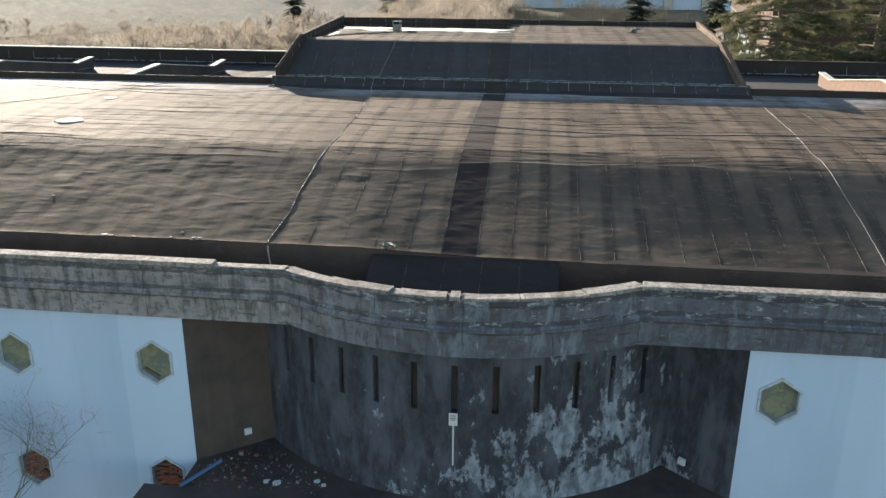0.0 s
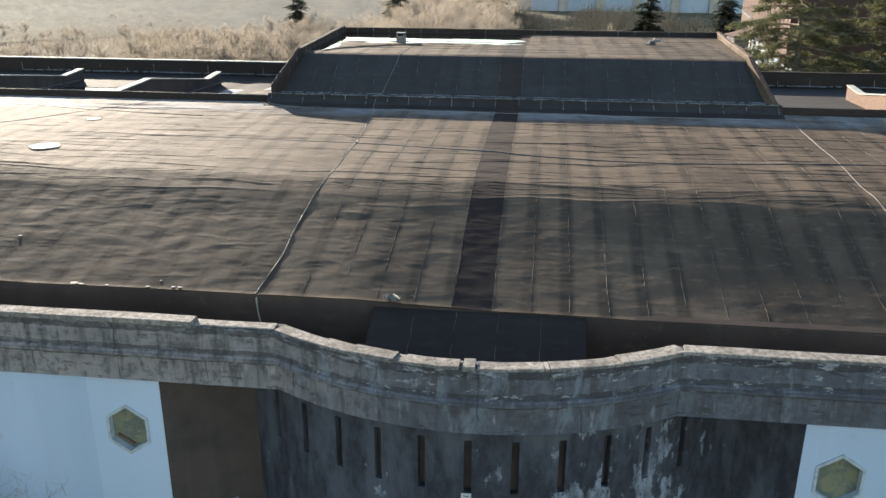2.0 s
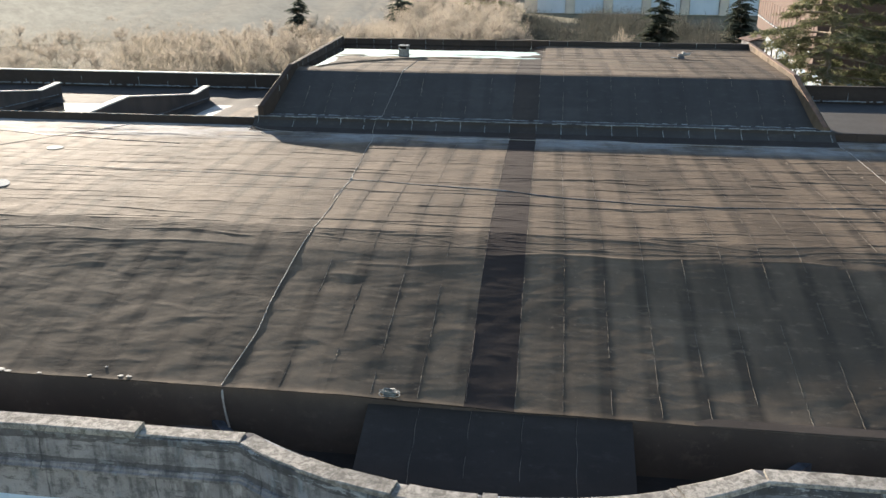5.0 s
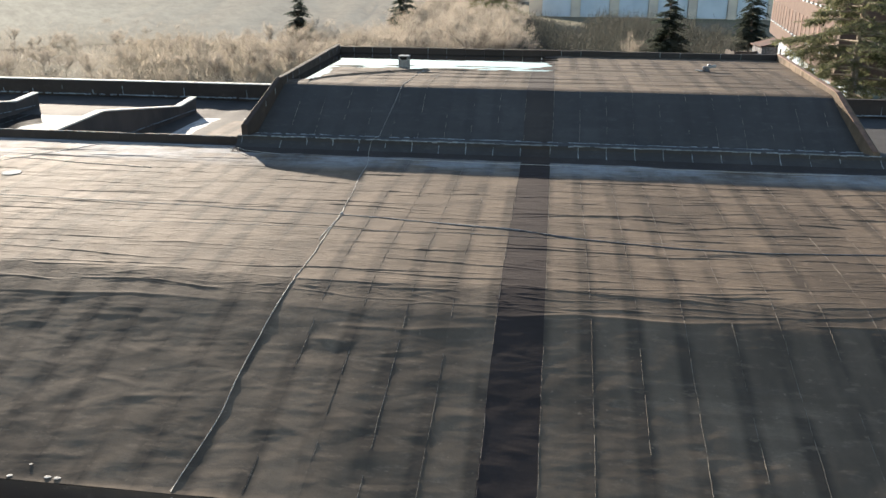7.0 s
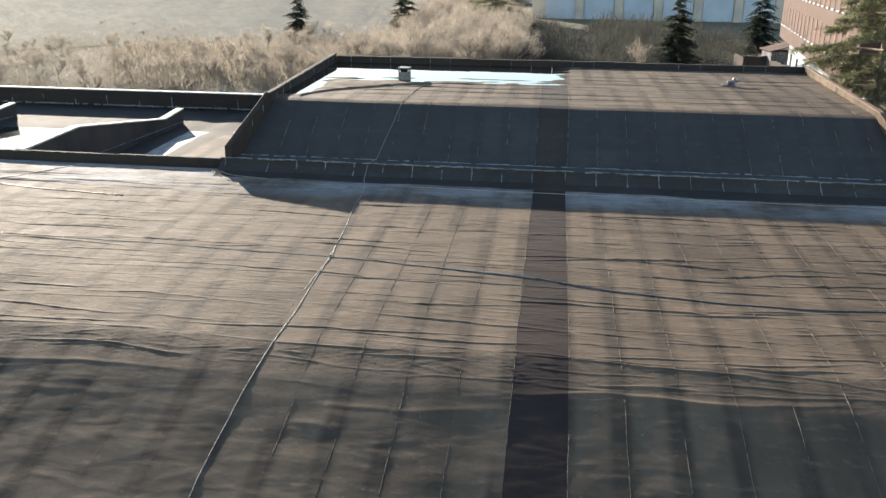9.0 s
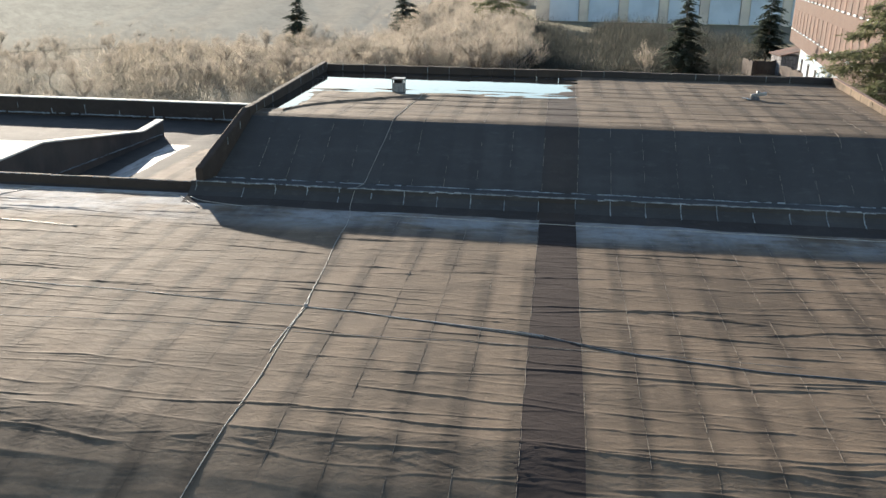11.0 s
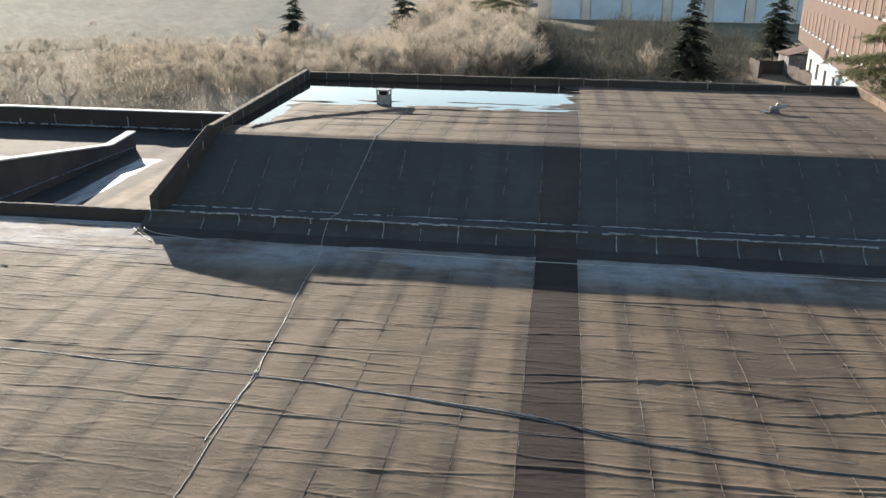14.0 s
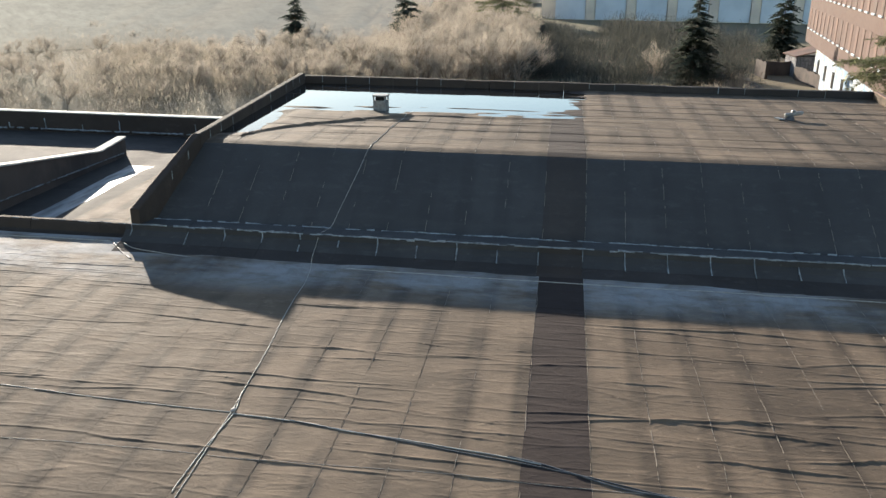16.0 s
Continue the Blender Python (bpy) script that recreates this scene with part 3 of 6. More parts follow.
BRICK_MESH = bpy.data.meshes.new("brick")
bmb = boxed(-0.115, 0.115, -0.05, 0.05, -0.032, 0.032, bevel=0.006)
bmb.to_mesh(BRICK_MESH)
bmb.free()
BRICK_MESH.materials.append(BRICK)


def hex_window(x, z, n, bricked):
    label = "hexagonal window walled up with rough red brick" if bricked else "hexagonal window with pale frame and green glass, reflections painted in its colour"
    w = empty("window_%d" % n, x, WALL_Y, z, label, "window", "hexagonal windows", "structure")
    data_part("window_frame", *ring_data(hexagon(0, 0, HEX_W + 0.085, HEX_H + 0.11), hexagon(0, 0, HEX_W - 0.03, HEX_H - 0.04), -0.03, 0.10), FRAME, w)
    bm = bmesh.new()
    for y in (0.15, 0.165):
        bm.faces.new([bm.verts.new((a, y, b)) for a, b in hexagon(0, 0, HEX_W - 0.002, HEX_H - 0.003)])
    if not bricked:
        pane = part("pane", bm, GLASS, w)
        if n == 1:
            bar = boxed(-0.03, 0.03, 0.10, 0.13, -0.22, 0.22, m=pose(-0.14, 0, -0.33, 0, -58, 0))
            part("broken_slat", bar, RUST, w, "broken orange slat stuck in the frame")
    else:
        part("mortar_bed", bm, CONCRETE_SOOT, w)
        rng = random.Random(n)
        for r in range(16):
            zz = -0.53 + r * 0.072
            half = min(HEX_W / 2, (HEX_H / 2 - abs(zz)) * 2 * HEX_W / HEX_H) - 0.13
            if half < 0.0:
                continue
            off = (r % 2) * 0.12
            for c in range(-3, 4):
                xx = c * 0.245 + off + rng.uniform(-0.01, 0.01)
                if abs(xx) > half or rng.random() < 0.05:
                    continue
                b = new("brick", BRICK_MESH)
                b.parent = w
                b.matrix_basis = pose(xx, 0.12 + rng.uniform(-0.02, 0.015), zz, 0, rng.uniform(-2, 2), rng.uniform(-2, 2))


count = 0
for cols in (left_x[:4], right_x[:3]):
    for x in cols:
        count += 1
        hex_window(x, ROW_TOP, count, False)
        count += 1
        hex_window(x, ROW_LOW, count, True)

# recess walls and bow
for nm, a in (("wall_recess_west", ((REC_L, WALL_Y - 0.004), (-4.25, 1.62), (-4.25, 2.0), (REC_L + 0.001, 1.2))), ("wall_recess_east", ((5.62, 1.62), (REC_R, WALL_Y - 0.004), (REC_R - 0.001, 1.2), (5.62, 2.0)))):
    bm = bmesh.new()
    lo, hi = [[bm.verts.new((x, y, z)) for x, y in a] for z in (-0.2, CORN_LOW + 0.6)]
    bm.faces.new(lo)
    bm.faces.new(hi)
    for k in range(4):
        bm.faces.new((lo[k], lo[(k + 1) % 4], hi[(k + 1) % 4], hi[k]))
    tagged(part(nm, bm, STAINED if a[0][0] < 0 else SOOT), "dark stained wall of the recess beside the bow", "wall", kind="structure")

WALL_R, SLOT_STEP, SLOT_HALF = 7.07, 7.6, 0.62
angles = {-48.0, 48.0}
slots = [(i - 5) * SLOT_STEP - 0.2 for i in range(11)]
for s in slots:
    angles |= {s - SLOT_HALF, s + SLOT_HALF, s - SLOT_STEP / 2}
angles = sorted(angles | {slots[-1] + SLOT_STEP / 2})
levels = [TERRACE_Z - 0.3, 5.92, 7.12, 8.3]
bm = bmesh.new()
verts = {}
for i, a in enumerate(angles):
    for j, z in enumerate(levels):
        th = radians(a)
        verts[i, j] = bm.verts.new((CX + WALL_R * math.sin(th), BOW_Y - WALL_R * math.cos(th), z))
for i in range(len(angles) - 1):
    mid = (angles[i] + angles[i + 1]) / 2
    for j in range(len(levels) - 1):
        if j == 1 and any(abs(mid - s) < 0.1 for s in slots):
            continue
        bm.faces.new((verts[i, j], verts[i + 1, j], verts[i + 1, j + 1], verts[i, j + 1]))
r = bmesh.ops.extrude_face_region(bm, geom=bm.faces[:])
for v in [g for g in r["geom"] if isinstance(g, bmesh.types.BMVert)]:
    d = Vector((CX - v.co.x, BOW_Y - v.co.y, 0)).normalized()
    v.co += d * 0.16
tagged(part("wall_bow", bm, SOOT), "bowed rendered wall, soot-blackened and peeling, with slot windows", "wall", kind="structure")
bm = bmesh.new()
prev = None
for i in range(25):
    th = radians(-46 + 92 * i / 24)
    p = [bm.verts.new((CX + 6.90 * math.sin(th), BOW_Y - 6.90 * math.cos(th), z)) for z in (TERRACE_Z - 0.2, 8.2)]
    if prev:
        bm.faces.new((prev[0], p[0], p[1], prev[1]))
    prev = p
tagged(part("wall_bow_inner", bm, STAINED), "dark boarded backs of the slot windows", "wall", kind="structure")

# entrance terrace in front of the bow
bm = bmesh.new()
box(bm, REC_L + 0.003, REC_R - 0.003, -0.9, REC_Y - 0.003, TERRACE_Z - 0.35, TERRACE_Z)
box(bm, REC_L - 0.9, REC_R + 0.9, -4.6, -0.904, TERRACE_Z - 0.35, TERRACE_Z)
tagged(part("terrace", bm, STAINED), "dirty concrete terrace slab strewn with rubble", "terrace", kind="structure")
bm = bmesh.new()
for a in (-6.5, -2.2, 3.4, 7.7):
    box(bm, a, a + 0.4, -4.4, -4.0, -0.2, TERRACE_Z - 0.353, 0.02)
box(bm, REC_L + 0.05, REC_R - 0.05, 1.0, 1.2, -0.2, TERRACE_Z - 0.353)
tagged(part("terrace_piers", bm, CONCRETE_SOOT), "concrete piers under the terrace", "pier", kind="structure")

# ---------------------------------------------------------------- cornice, panel by panel
CORNICE = [(0.46, CORN_LOW), (0.06, CORN_LOW), (0.075, CORN_LOW + 0.03), (0.075, 8.14), (0.0, 8.16), (-0.005, 8.185), (-0.085, 8.20), (-0.095, 8.255), (-0.055, 8.27),
           (-0.05, 8.315), (-0.01, 8.33), (0.0, 8.36), (0.0, 8.78), (-0.03, 8.80), (-0.035, CORN_TOP - 0.015), (-0.02, CORN_TOP), (0.36, CORN_TOP), (0.36, 8.1), (0.46, 8.1)]
cornice = empty("cornice", 0, 0, CORN_LOW, "weathered grey concrete cornice and parapet with black streaks", "cornice", kind="structure")
edges = [-25.0, -23.3, -21.6, -19.9, -18.2, -16.5, -14.8, -13.1, -11.45, -9.7, -8.05, -6.35, -4.75, BOW_A, -1.75, -0.55, 0.72, 2.0, 3.35, BOW_B, 6.3, 8.0, 9.75, 11.4, 13.1, 14.8, 16.5, 18.2, 19.9, 21.6, 23.3, 26.4]
for i, (a, b) in enumerate(zip(edges, edges[1:])):
    g0 = 0.0 if a in (BOW_A, BOW_B) else 0.0025
    g1 = 0.0 if b in (BOW_A, BOW_B) else 0.0025
    bm = sweep(bmesh.new(), a + g0, b - g1, CORNICE, 0.012, i)
    bmesh.ops.translate(bm, vec=(0, 0, -CORN_LOW), verts=bm.verts[:])
    part("cornice_panel", bm, CONCRETE_CORNICE, cornice)

coping = empty("coping", 0, 0, CORN_TOP, "worn lichened coping slabs, some of them missing", "coping", kind="structure")
rng = random.Random(4)


def coping_slab(a, b, h, out, inn):
    prof = [(inn, 0.004), (-out, 0.004), (-out - 0.005, 0.02), (-out, h - 0.012), (-out + 0.02, h), (inn - 0.02, h), (inn, h - 0.012)]
    bm = sweep(bmesh.new(), a, b, prof, 0.012, a)
    part("coping_slab", bm, COPING, coping)


for a, b, h, out in ((-25, -21.2, .10, .06), (-21.19, -17.4, .10, .06), (-17.39, -13.5, .10, .05), (-13.49, -9.4, .105, .06), (-9.39, -5.08, .11, .06),
                     (-5.06, -3.37, .035, .0), (-3.35, -2.27, .03, .0), (-2.24, -1.62, .062, .04), (-1.61, -0.74, .08, .05), (-0.73, -0.55, .04, .02), (-0.54, 0.50, .062, .04),
                     (0.58, 0.80, .10, .06), (0.84, 2.06, .058, .035), (2.08, 2.16, .05, .03), (2.18, 3.34, .058, .04), (3.36, 3.46, .055, .03), (3.48, 4.71, .08, .05),
                     (4.73, 7.9, .062, .04), (7.91, 11.2, .062, .04), (11.21, 14.5, .062, .04), (14.51, 18.0, .062, .04), (18.01, 22.0, .062, .04), (22.01, 26.4, .062, .04)):
    coping_slab(a, b, h, out, 0.30 + rng.uniform(-0.01, 0.02))

# ---------------------------------------------------------------- main roof
# folds of the loose felt: middle, half length, tilt on the plan, height, half width
FOLDS = []
rr = np.random.default_rng(11)
yk = 6.35
while yk < 16.2:
    xk = -17.0 + rr.uniform(0, 2)
    while xk < 15.5:
        east = xk > 0.8
        half = rr.uniform(0.6, 1.9) if east else rr.uniform(1.0, 2.8)
        if rr.random() < (0.95 if east else 0.86):
            FOLDS.append((xk + half, yk + rr.uniform(-0.15, 0.15), half, rr.normal(0.02 if east else -0.015, 0.075 if east else 0.03),
                          (0.0085 if east else 0.006) + (0.0175 if east else 0.0150) * rr.random() ** 1.8, rr.uniform(0.013, 0.021), rr.uniform(0, 200)))
        xk += half * rr.uniform(1.3, 2.3)
    yk += rr.uniform(0.19, 0.36)
for _ in range(3000):                                        # small creases between them
    xk = rr.uniform(-15, 15)
    FOLDS.append((xk, rr.uniform(6.3, 16.4), rr.uniform(0.12, 0.5), rr.normal(0.06, 0.30), rr.uniform(0.002, 0.0075), rr.uniform(0.011, 0.019), rr.uniform(0, 200)))
for _ in range(90):                                          # slack wrinkles over the break of the slope
    FOLDS.append((rr.uniform(-12, 14), 5.9 - 1.5 * rr.random() ** 1.6, rr.uniform(0.3, 1.1), rr.normal(0.06, 0.10), rr.uniform(0.0015, 0.0045), rr.uniform(0.022, 0.045), rr.uniform(0, 200)))
for _ in range(700):                                         # short dents of the steep front
    FOLDS.append((rr.uniform(-14, 15), rr.uniform(1.9, 5.7), rr.uniform(0.12, 0.42), rr.normal(0.03, 0.12), rr.uniform(0.0012, 0.0042), rr.uniform(0.03, 0.07), rr.uniform(0, 200)))
FOLDS += [(3.1, 14.42, 2.9, -0.02, 0.018, 0.024, 3.0), (0.4, 12.82, 1.3, 0.10, 0.016, 0.022, 9.0), (2.2, 11.42, 3.0, 0.13, 0.020, 0.026, 21.0), (1.3, 8.95, 2.7, -0.02, 0.021, 0.028, 33.0),
          (-0.9, 8.75, 1.5, 0.10, 0.016, 0.024, 47.0), (5.2, 12.9, 1.8, 0.12, 0.015, 0.022, 58.0), (6.4, 10.6, 2.0, 0.10, 0.016, 0.024, 66.0), (-6.6, 8.35, 2.4, -0.02, 0.014, 0.022, 71.0),
          (2.6, 6.12, 2.8, 0.03, 0.016, 0.05, 83.0), (-1.4, 5.55, 1.7, 0.05, 0.008, 0.045, 90.0), (-7.5, 5.95, 2.4, 0.03, 0.010, 0.05, 97.0)]
FOLDS = np.array(FOLDS)


def wrinkle(x, y):
    """Relief of the loose felt: cross folds on the flat part, soft dents on the steep one."""
    x, y = np.asarray(x, float), np.asarray(y, float)
    h = 0.008 * vn(x * 0.45, y * 0.5 + 9)
    front = np.clip((7.0 - y) / 1.4, 0, 1)
    h = h + front * (0.004 * vn(x * 0.5 + 40, y * 0.9) + 0.0056 * vn(x * 1.9, y * 2.3 + 70) + 0.0022 * vn(x * 3.7, y * 4.6 + 20))
    h = h + 0.115 * np.clip((0.9 - x) / 3.0, 0, 1) * np.clip((6.1 - y) / 4.5, 0, 1)
    hollow = np.clip((x - 0.5 + 1.6 * vn(x * 0.35 + 5, y * 0.8)) / 7.0, 0, 1)
    h = h - hollow * hollow * (3 - 2 * hollow) * (0.014 * np.clip((6.1 - y) / 0.9, 0, 1) + 0.082 * np.clip((6.1 - y) / 2.9, 0, 1))
    h = h + (1 - front) * (0.006 * vn(x * 0.9 + 11, y * 2.6 + 30) + 0.0016 * vn(x * 2.6 + 3, y * 7.0))
    grid = x.ndim == 2
    near = FOLDS[(FOLDS[:, 0] + FOLDS[:, 2] > x.min()) & (FOLDS[:, 0] - FOLDS[:, 2] < x.max())]
    if not grid:
        near = near[np.abs(near[:, 1] - y.mean()) < 1.2]
    for xc, yc, half, tilt, amp, w, s in near:
        reach = abs(tilt) * half + 4 * w + 0.14
        r = slice(*np.searchsorted(y[:, 0], (yc - reach, yc + reach))) if grid else slice(None)
        a, b = x[r], y[r]
        if not a.size:
            continue
        env = np.clip(1 - ((a - xc) / half) ** 2, 0, 1) ** 0.8 * (0.8 + 0.3 * vn(a * 1.3 + s, s + 0 * a))
        d = (b - yc - tilt * (a - xc) - 0.085 * vn(a * 0.6 + s, 3.3 + 0 * a) - 0.034 * vn(a * 2.0 + s, 7.3 + 0 * a)) / w
        h[r] += amp * env * np.exp(-d * d) * (1 - 0.35 * np.tanh(d * 2))
    return h


def felt_sheet(x0, x1, ys, zs, relief, material, parent, cols=12, lift=0.0, west=None, east=None):
    """One run of felt, lapped over its neighbour: a sheet with relief and a lap edge."""
    xs = np.linspace(x0, x1 + 0.05, cols)
    X, Y = np.meshgrid(xs, ys)
    if west:                                                # an edge that is not parallel to the laps
        e = np.array([west(y) for y in ys])[:, None]
        X = e + (X - x0) * (x1 + 0.05 - e) / (x1 + 0.05 - x0)
    if east:
        e = np.array([east(y) for y in ys])[:, None]
        X = x0 + (X - x0) * (e - x0) / (x1 + 0.05 - x0)
    Z = np.interp(Y, ys, zs) + relief(X, Y) + 0.002 + (0.0008 + 0.0010 * np.clip((Y - 6.2) / 1.5, 0, 1)) * (X - x0) / (x1 - x0 + 0.05) + lift
    v = [(a - x0, b, c) for a, b, c in zip(X.ravel(), Y.ravel(), Z.ravel())]
    n = len(ys)
    f = [(j * cols + i, j * cols + i + 1, (j + 1) * cols + i + 1, (j + 1) * cols + i) for j in range(n - 1) for i in range(cols - 1)]
    k = len(v)
    v += [(a - x0, b, c) for a, b, c in zip(X[:, -1], Y[:, -1], Z[:, -1])] + [(a - x0 + 0.004, b, c - 0.008) for a, b, c in zip(X[:, -1], Y[:, -1], Z[:, -1])]
    f += [(k + n + j, k + j, k + j + 1, k + n + j + 1) for j in range(n - 1)]
    ob = data_part("felt_sheet", v, f, material, parent, smooth=True)
    ob.location = (x0, 0, 0)
    return ob


def seam_bead(x, ys, zs, relief, parent, seed, keep=0.6):
    """Broken pale line of sealant along a lap."""
    r = random.Random(seed)
    v, f = [], []
    y = ys[0] + 0.1
    while y < ys[-1] - 0.2:
        ln = r.uniform(0.15, 0.9) if y < 17 else r.uniform(0.06, 0.42)
        if r.random() < keep:
            yy = np.linspace(y, y + ln, max(2, int(ln / 0.07)))
            xx = x + 0.058 + 0.012 * vn(yy * 2.1 + seed, seed * 1.3 + 0 * yy)
            zz = np.interp(yy, ys, zs) + relief(xx, yy) + 0.0056 + 0.007 * (yy > 19.95) + 0.0010 * np.clip((yy - 6.2) / 1.5, 0, 1)
            w = r.uniform(0.002, 0.005) + (0.0015 if y > 17 else 0.0)
            k = len(v)
            for a, b, c in zip(xx, yy, zz):
                v += [(a - w, b, c - 0.006), (a, b, c + 0.0005), (a + w, b, c - 0.006)]
            for j in range(len(yy) - 1):
                for q in (0, 1):
                    f.append((k + 3 * j + q, k + 3 * j + q + 1, k + 3 * j + q + 4, k + 3 * j + q + 3))
        y += ln + (r.uniform(0.01, 0.15) if y < 17 else r.uniform(0.02, 0.30))
    if v:
        data_part("seam_sealant", v, f, SEALANT, parent, "dusty broken line of sealant")


roof = data_part("roof", [(x, y, z - 0.12) for x in (-25, 26.4) for y, z in zip(PROFILE_Y, PROFILE_Z)],
                 [(i, i + 1, i + 9, i + 8) for i in range(7)], FELT_DARK)
tagged(roof, "broad curved roof of weathered brown bitumen felt", "roof", kind="structure")
roof_ys = np.concatenate([np.arange(1.60, 5.9, 0.034), np.arange(5.9, 17.3, 0.0165)])
roof_zs = np.interp(roof_ys, PROFILE_Y, PROFILE_Z)
blend = np.linspace(-0.2, 0.2, 15)
kern = np.exp(-(blend / 0.1) ** 2)
roof_zs = sum(k * np.interp(np.clip(roof_ys + d, 1.6, 17.6), PROFILE_Y, PROFILE_Z) for k, d in zip(kern / kern.sum(), blend))
lap_right = [0.0, 0.87] + [0.87 + 0.828 * i for i in range(1, 31)]
lap_left = [-0.828 * i for i in range(30, 0, -1)]
laps = lap_left + lap_right
for i, (a, b) in enumerate(zip(laps, laps[1:])):
    felt_sheet(a, b, roof_ys, roof_zs, wrinkle, FELT_LANE if a == 0.0 else FELT, roof)
    if -4 < a < 16:
        seam_bead(a, roof_ys, roof_zs, wrinkle, roof, i, 0.85 if 0 <= a < 14 else 0.62)

# eave face, gutter and the ramp of felt behind the bow
bm = bmesh.new()
prev = None
for x in (-25.0, -2.1, -1.6, -1.1, -0.6, -0.1, 0.4, 0.9, 2.0, 4.0, 6.0, 8.0, 26.4):
    z = 8.872 + 0.115 * max(0.0, min(1.0, (0.9 - x) / 3.0))
    ring = [bm.verts.new(p) for p in ((x, 1.615, 7.6), (x, 1.615, z), (x, 1.80, z + 0.03), (x, 1.80, 7.6))]
    if prev:
        for k in range(4):
            bm.faces.new((prev[k], prev[(k + 1) % 4], ring[(k + 1) % 4], ring[k]))
    else:
        bm.faces.new(ring)
    prev = ring
bm.faces.new(prev)
tagged(part("roof_eave", bm, FELT_EAVE), "upstand of dark felt under the roof edge", "roof edge", kind="structure")
bm = bmesh.new()
nb = 60
pv = None
for i in range(nb + 1):
    x = -25 + 51.4 * i / nb
    p = Vector((x, front_y(x), 0)) + front_n(x) * 0.355
    q = [bm.verts.new((p.x, p.y, 7.8)), bm.verts.new((x, 1.62, 7.8))]
    if pv:
        bm.faces.new((pv[0], q[0], q[1], pv[1]))
    pv = q
tagged(part("roof_gutter", bm, FELT_RAMP), "deep roof gutter lined with dark felt", "gutter", kind="structure")
ramp = empty("gutter_ramp", 0, 0, 8.2, "sloping patch of newer black felt behind the bow", "roof patch", kind="structure")
for i in range(5):
    a = -1.62 + i * 0.90
    b = a + 0.90
    ry = np.linspace(-1.0, 1.60, 14)
    v, f = [], []
    for y in ry:
        for x in (a, a + 0.3, a + 0.6, b + 0.03):
            yy = max(y, front_y(x) + 0.37)
            z = -0.28 + 0.93 * (yy + 0.9) / 2.5 + 0.006 * noise.noise(Vector((x * 2, yy * 2, 3))) + 0.012 - 0.010 * (x - a) / 0.93
            v.append((x, yy + (0.006 if y == ry[-1] else 0), z))
    for j in range(len(ry) - 1):
        for q in range(3):
            f.append((4 * j + q, 4 * j + q + 1, 4 * j + q + 5, 4 * j + q + 4))
    data_part("felt_sheet", v, f, FELT_RAMP, ramp, smooth=True)
    if i:
        sy = [y for y in np.linspace(front_y(a) + 0.45, 1.58, 16)]
        data_part("seam_sealant", *tube_data([(a + 0.012 * math.sin(9 * y), y, -0.28 + 0.93 * (y + 0.9) / 2.5 + 0.010) for y in sy], 0.004, 5, 0.002), SEALANT, ramp)

# ---------------------------------------------------------------- kerb between the roofs
kerb = empty("kerb", 0, KERB_Y, 10.5, "low kerb wrapped in dark felt with a mortar bead", "kerb", kind="structure")
rk = random.Random(9)


def kerb_piece(name, a, b, prof, material, jit=0.008):
    """One felt wrap of the kerb: a closed profile of (y, z) from a to b."""
    bm = bmesh.new()
    ra = [bm.verts.new((a, p + rk.uniform(-jit, jit), q)) for p, q in prof]
    rb = [bm.verts.new((b, p + rk.uniform(-jit, jit), q)) for p, q in prof]
    for k in range(len(prof)):
        q = (k + 1) % len(prof)
        bm.faces.new((ra[k], ra[q], rb[q], rb[k]))
    bm.faces.new(ra)
    bm.faces.new(rb)
    return part(name, bm, material, kerb)


for a, b, n in ((-25.0, UP_L - 0.16, 19), (UP_R + 0.16, 26.4, 19)):
    for k in range(n):
        top = 0.27 + rk.uniform(-0.008, 0.008)
        prof = [(-0.16, -0.06), (-0.05, 0.05), (-0.02, top - 0.05), (0.01, top), (0.13, top - 0.005), (0.15, -0.3), (-0.16, -0.3)]
        kerb_piece("kerb_felt", a + (b - a) * k / n, a + (b - a) * (k + 1) / n - 0.008, prof, FELT_DARK)
UP_LAPS = [-8.85] + [-0.84 * i for i in range(9, 0, -1)] + [0.0, 0.90] + [0.90 + 0.84 * i for i in range(1, 11)] + [10.45]
kerb_laps = [UP_L - 0.15] + UP_LAPS[1:-1] + [UP_R + 0.15]
for a, b in zip(kerb_laps, kerb_laps[1:]):                     # broad stepped kerb under the raised roof
    top, strip = 0.42 + rk.uniform(-0.007, 0.007), a == 0.0
    # kerb wraps share the slope's felt colour, darkened for shade
    kerb_piece("kerb_felt", a, b - 0.006, [(-0.43, top - 0.13), (-0.425, top - 0.02), (-0.40, top), (0.02, top - 0.012), (0.11, top - 0.02), (0.11, -0.2), (-0.40, -0.2)], FELT_STRIP if strip else FELT_SHADED)
    kerb_piece("kerb_fillet", a + 0.002, b - 0.004, [(-0.434, top - 0.125), (-0.55, 0.20), (-0.71, 0.115), (-0.71, 0.02), (-0.402, 0.02), (-0.402, top - 0.135)], FELT_STRIP if strip else FELT_SHADED)
    kerb_piece("kerb_apron", a, b - 0.003, [(-0.712, 0.118), (-0.95, 0.055), (-1.24, 0.012), (-1.30, -0.03), (-1.25, -0.15), (-0.712, -0.15)], FELT_DARK if strip else FELT_BLACK, 0.015)


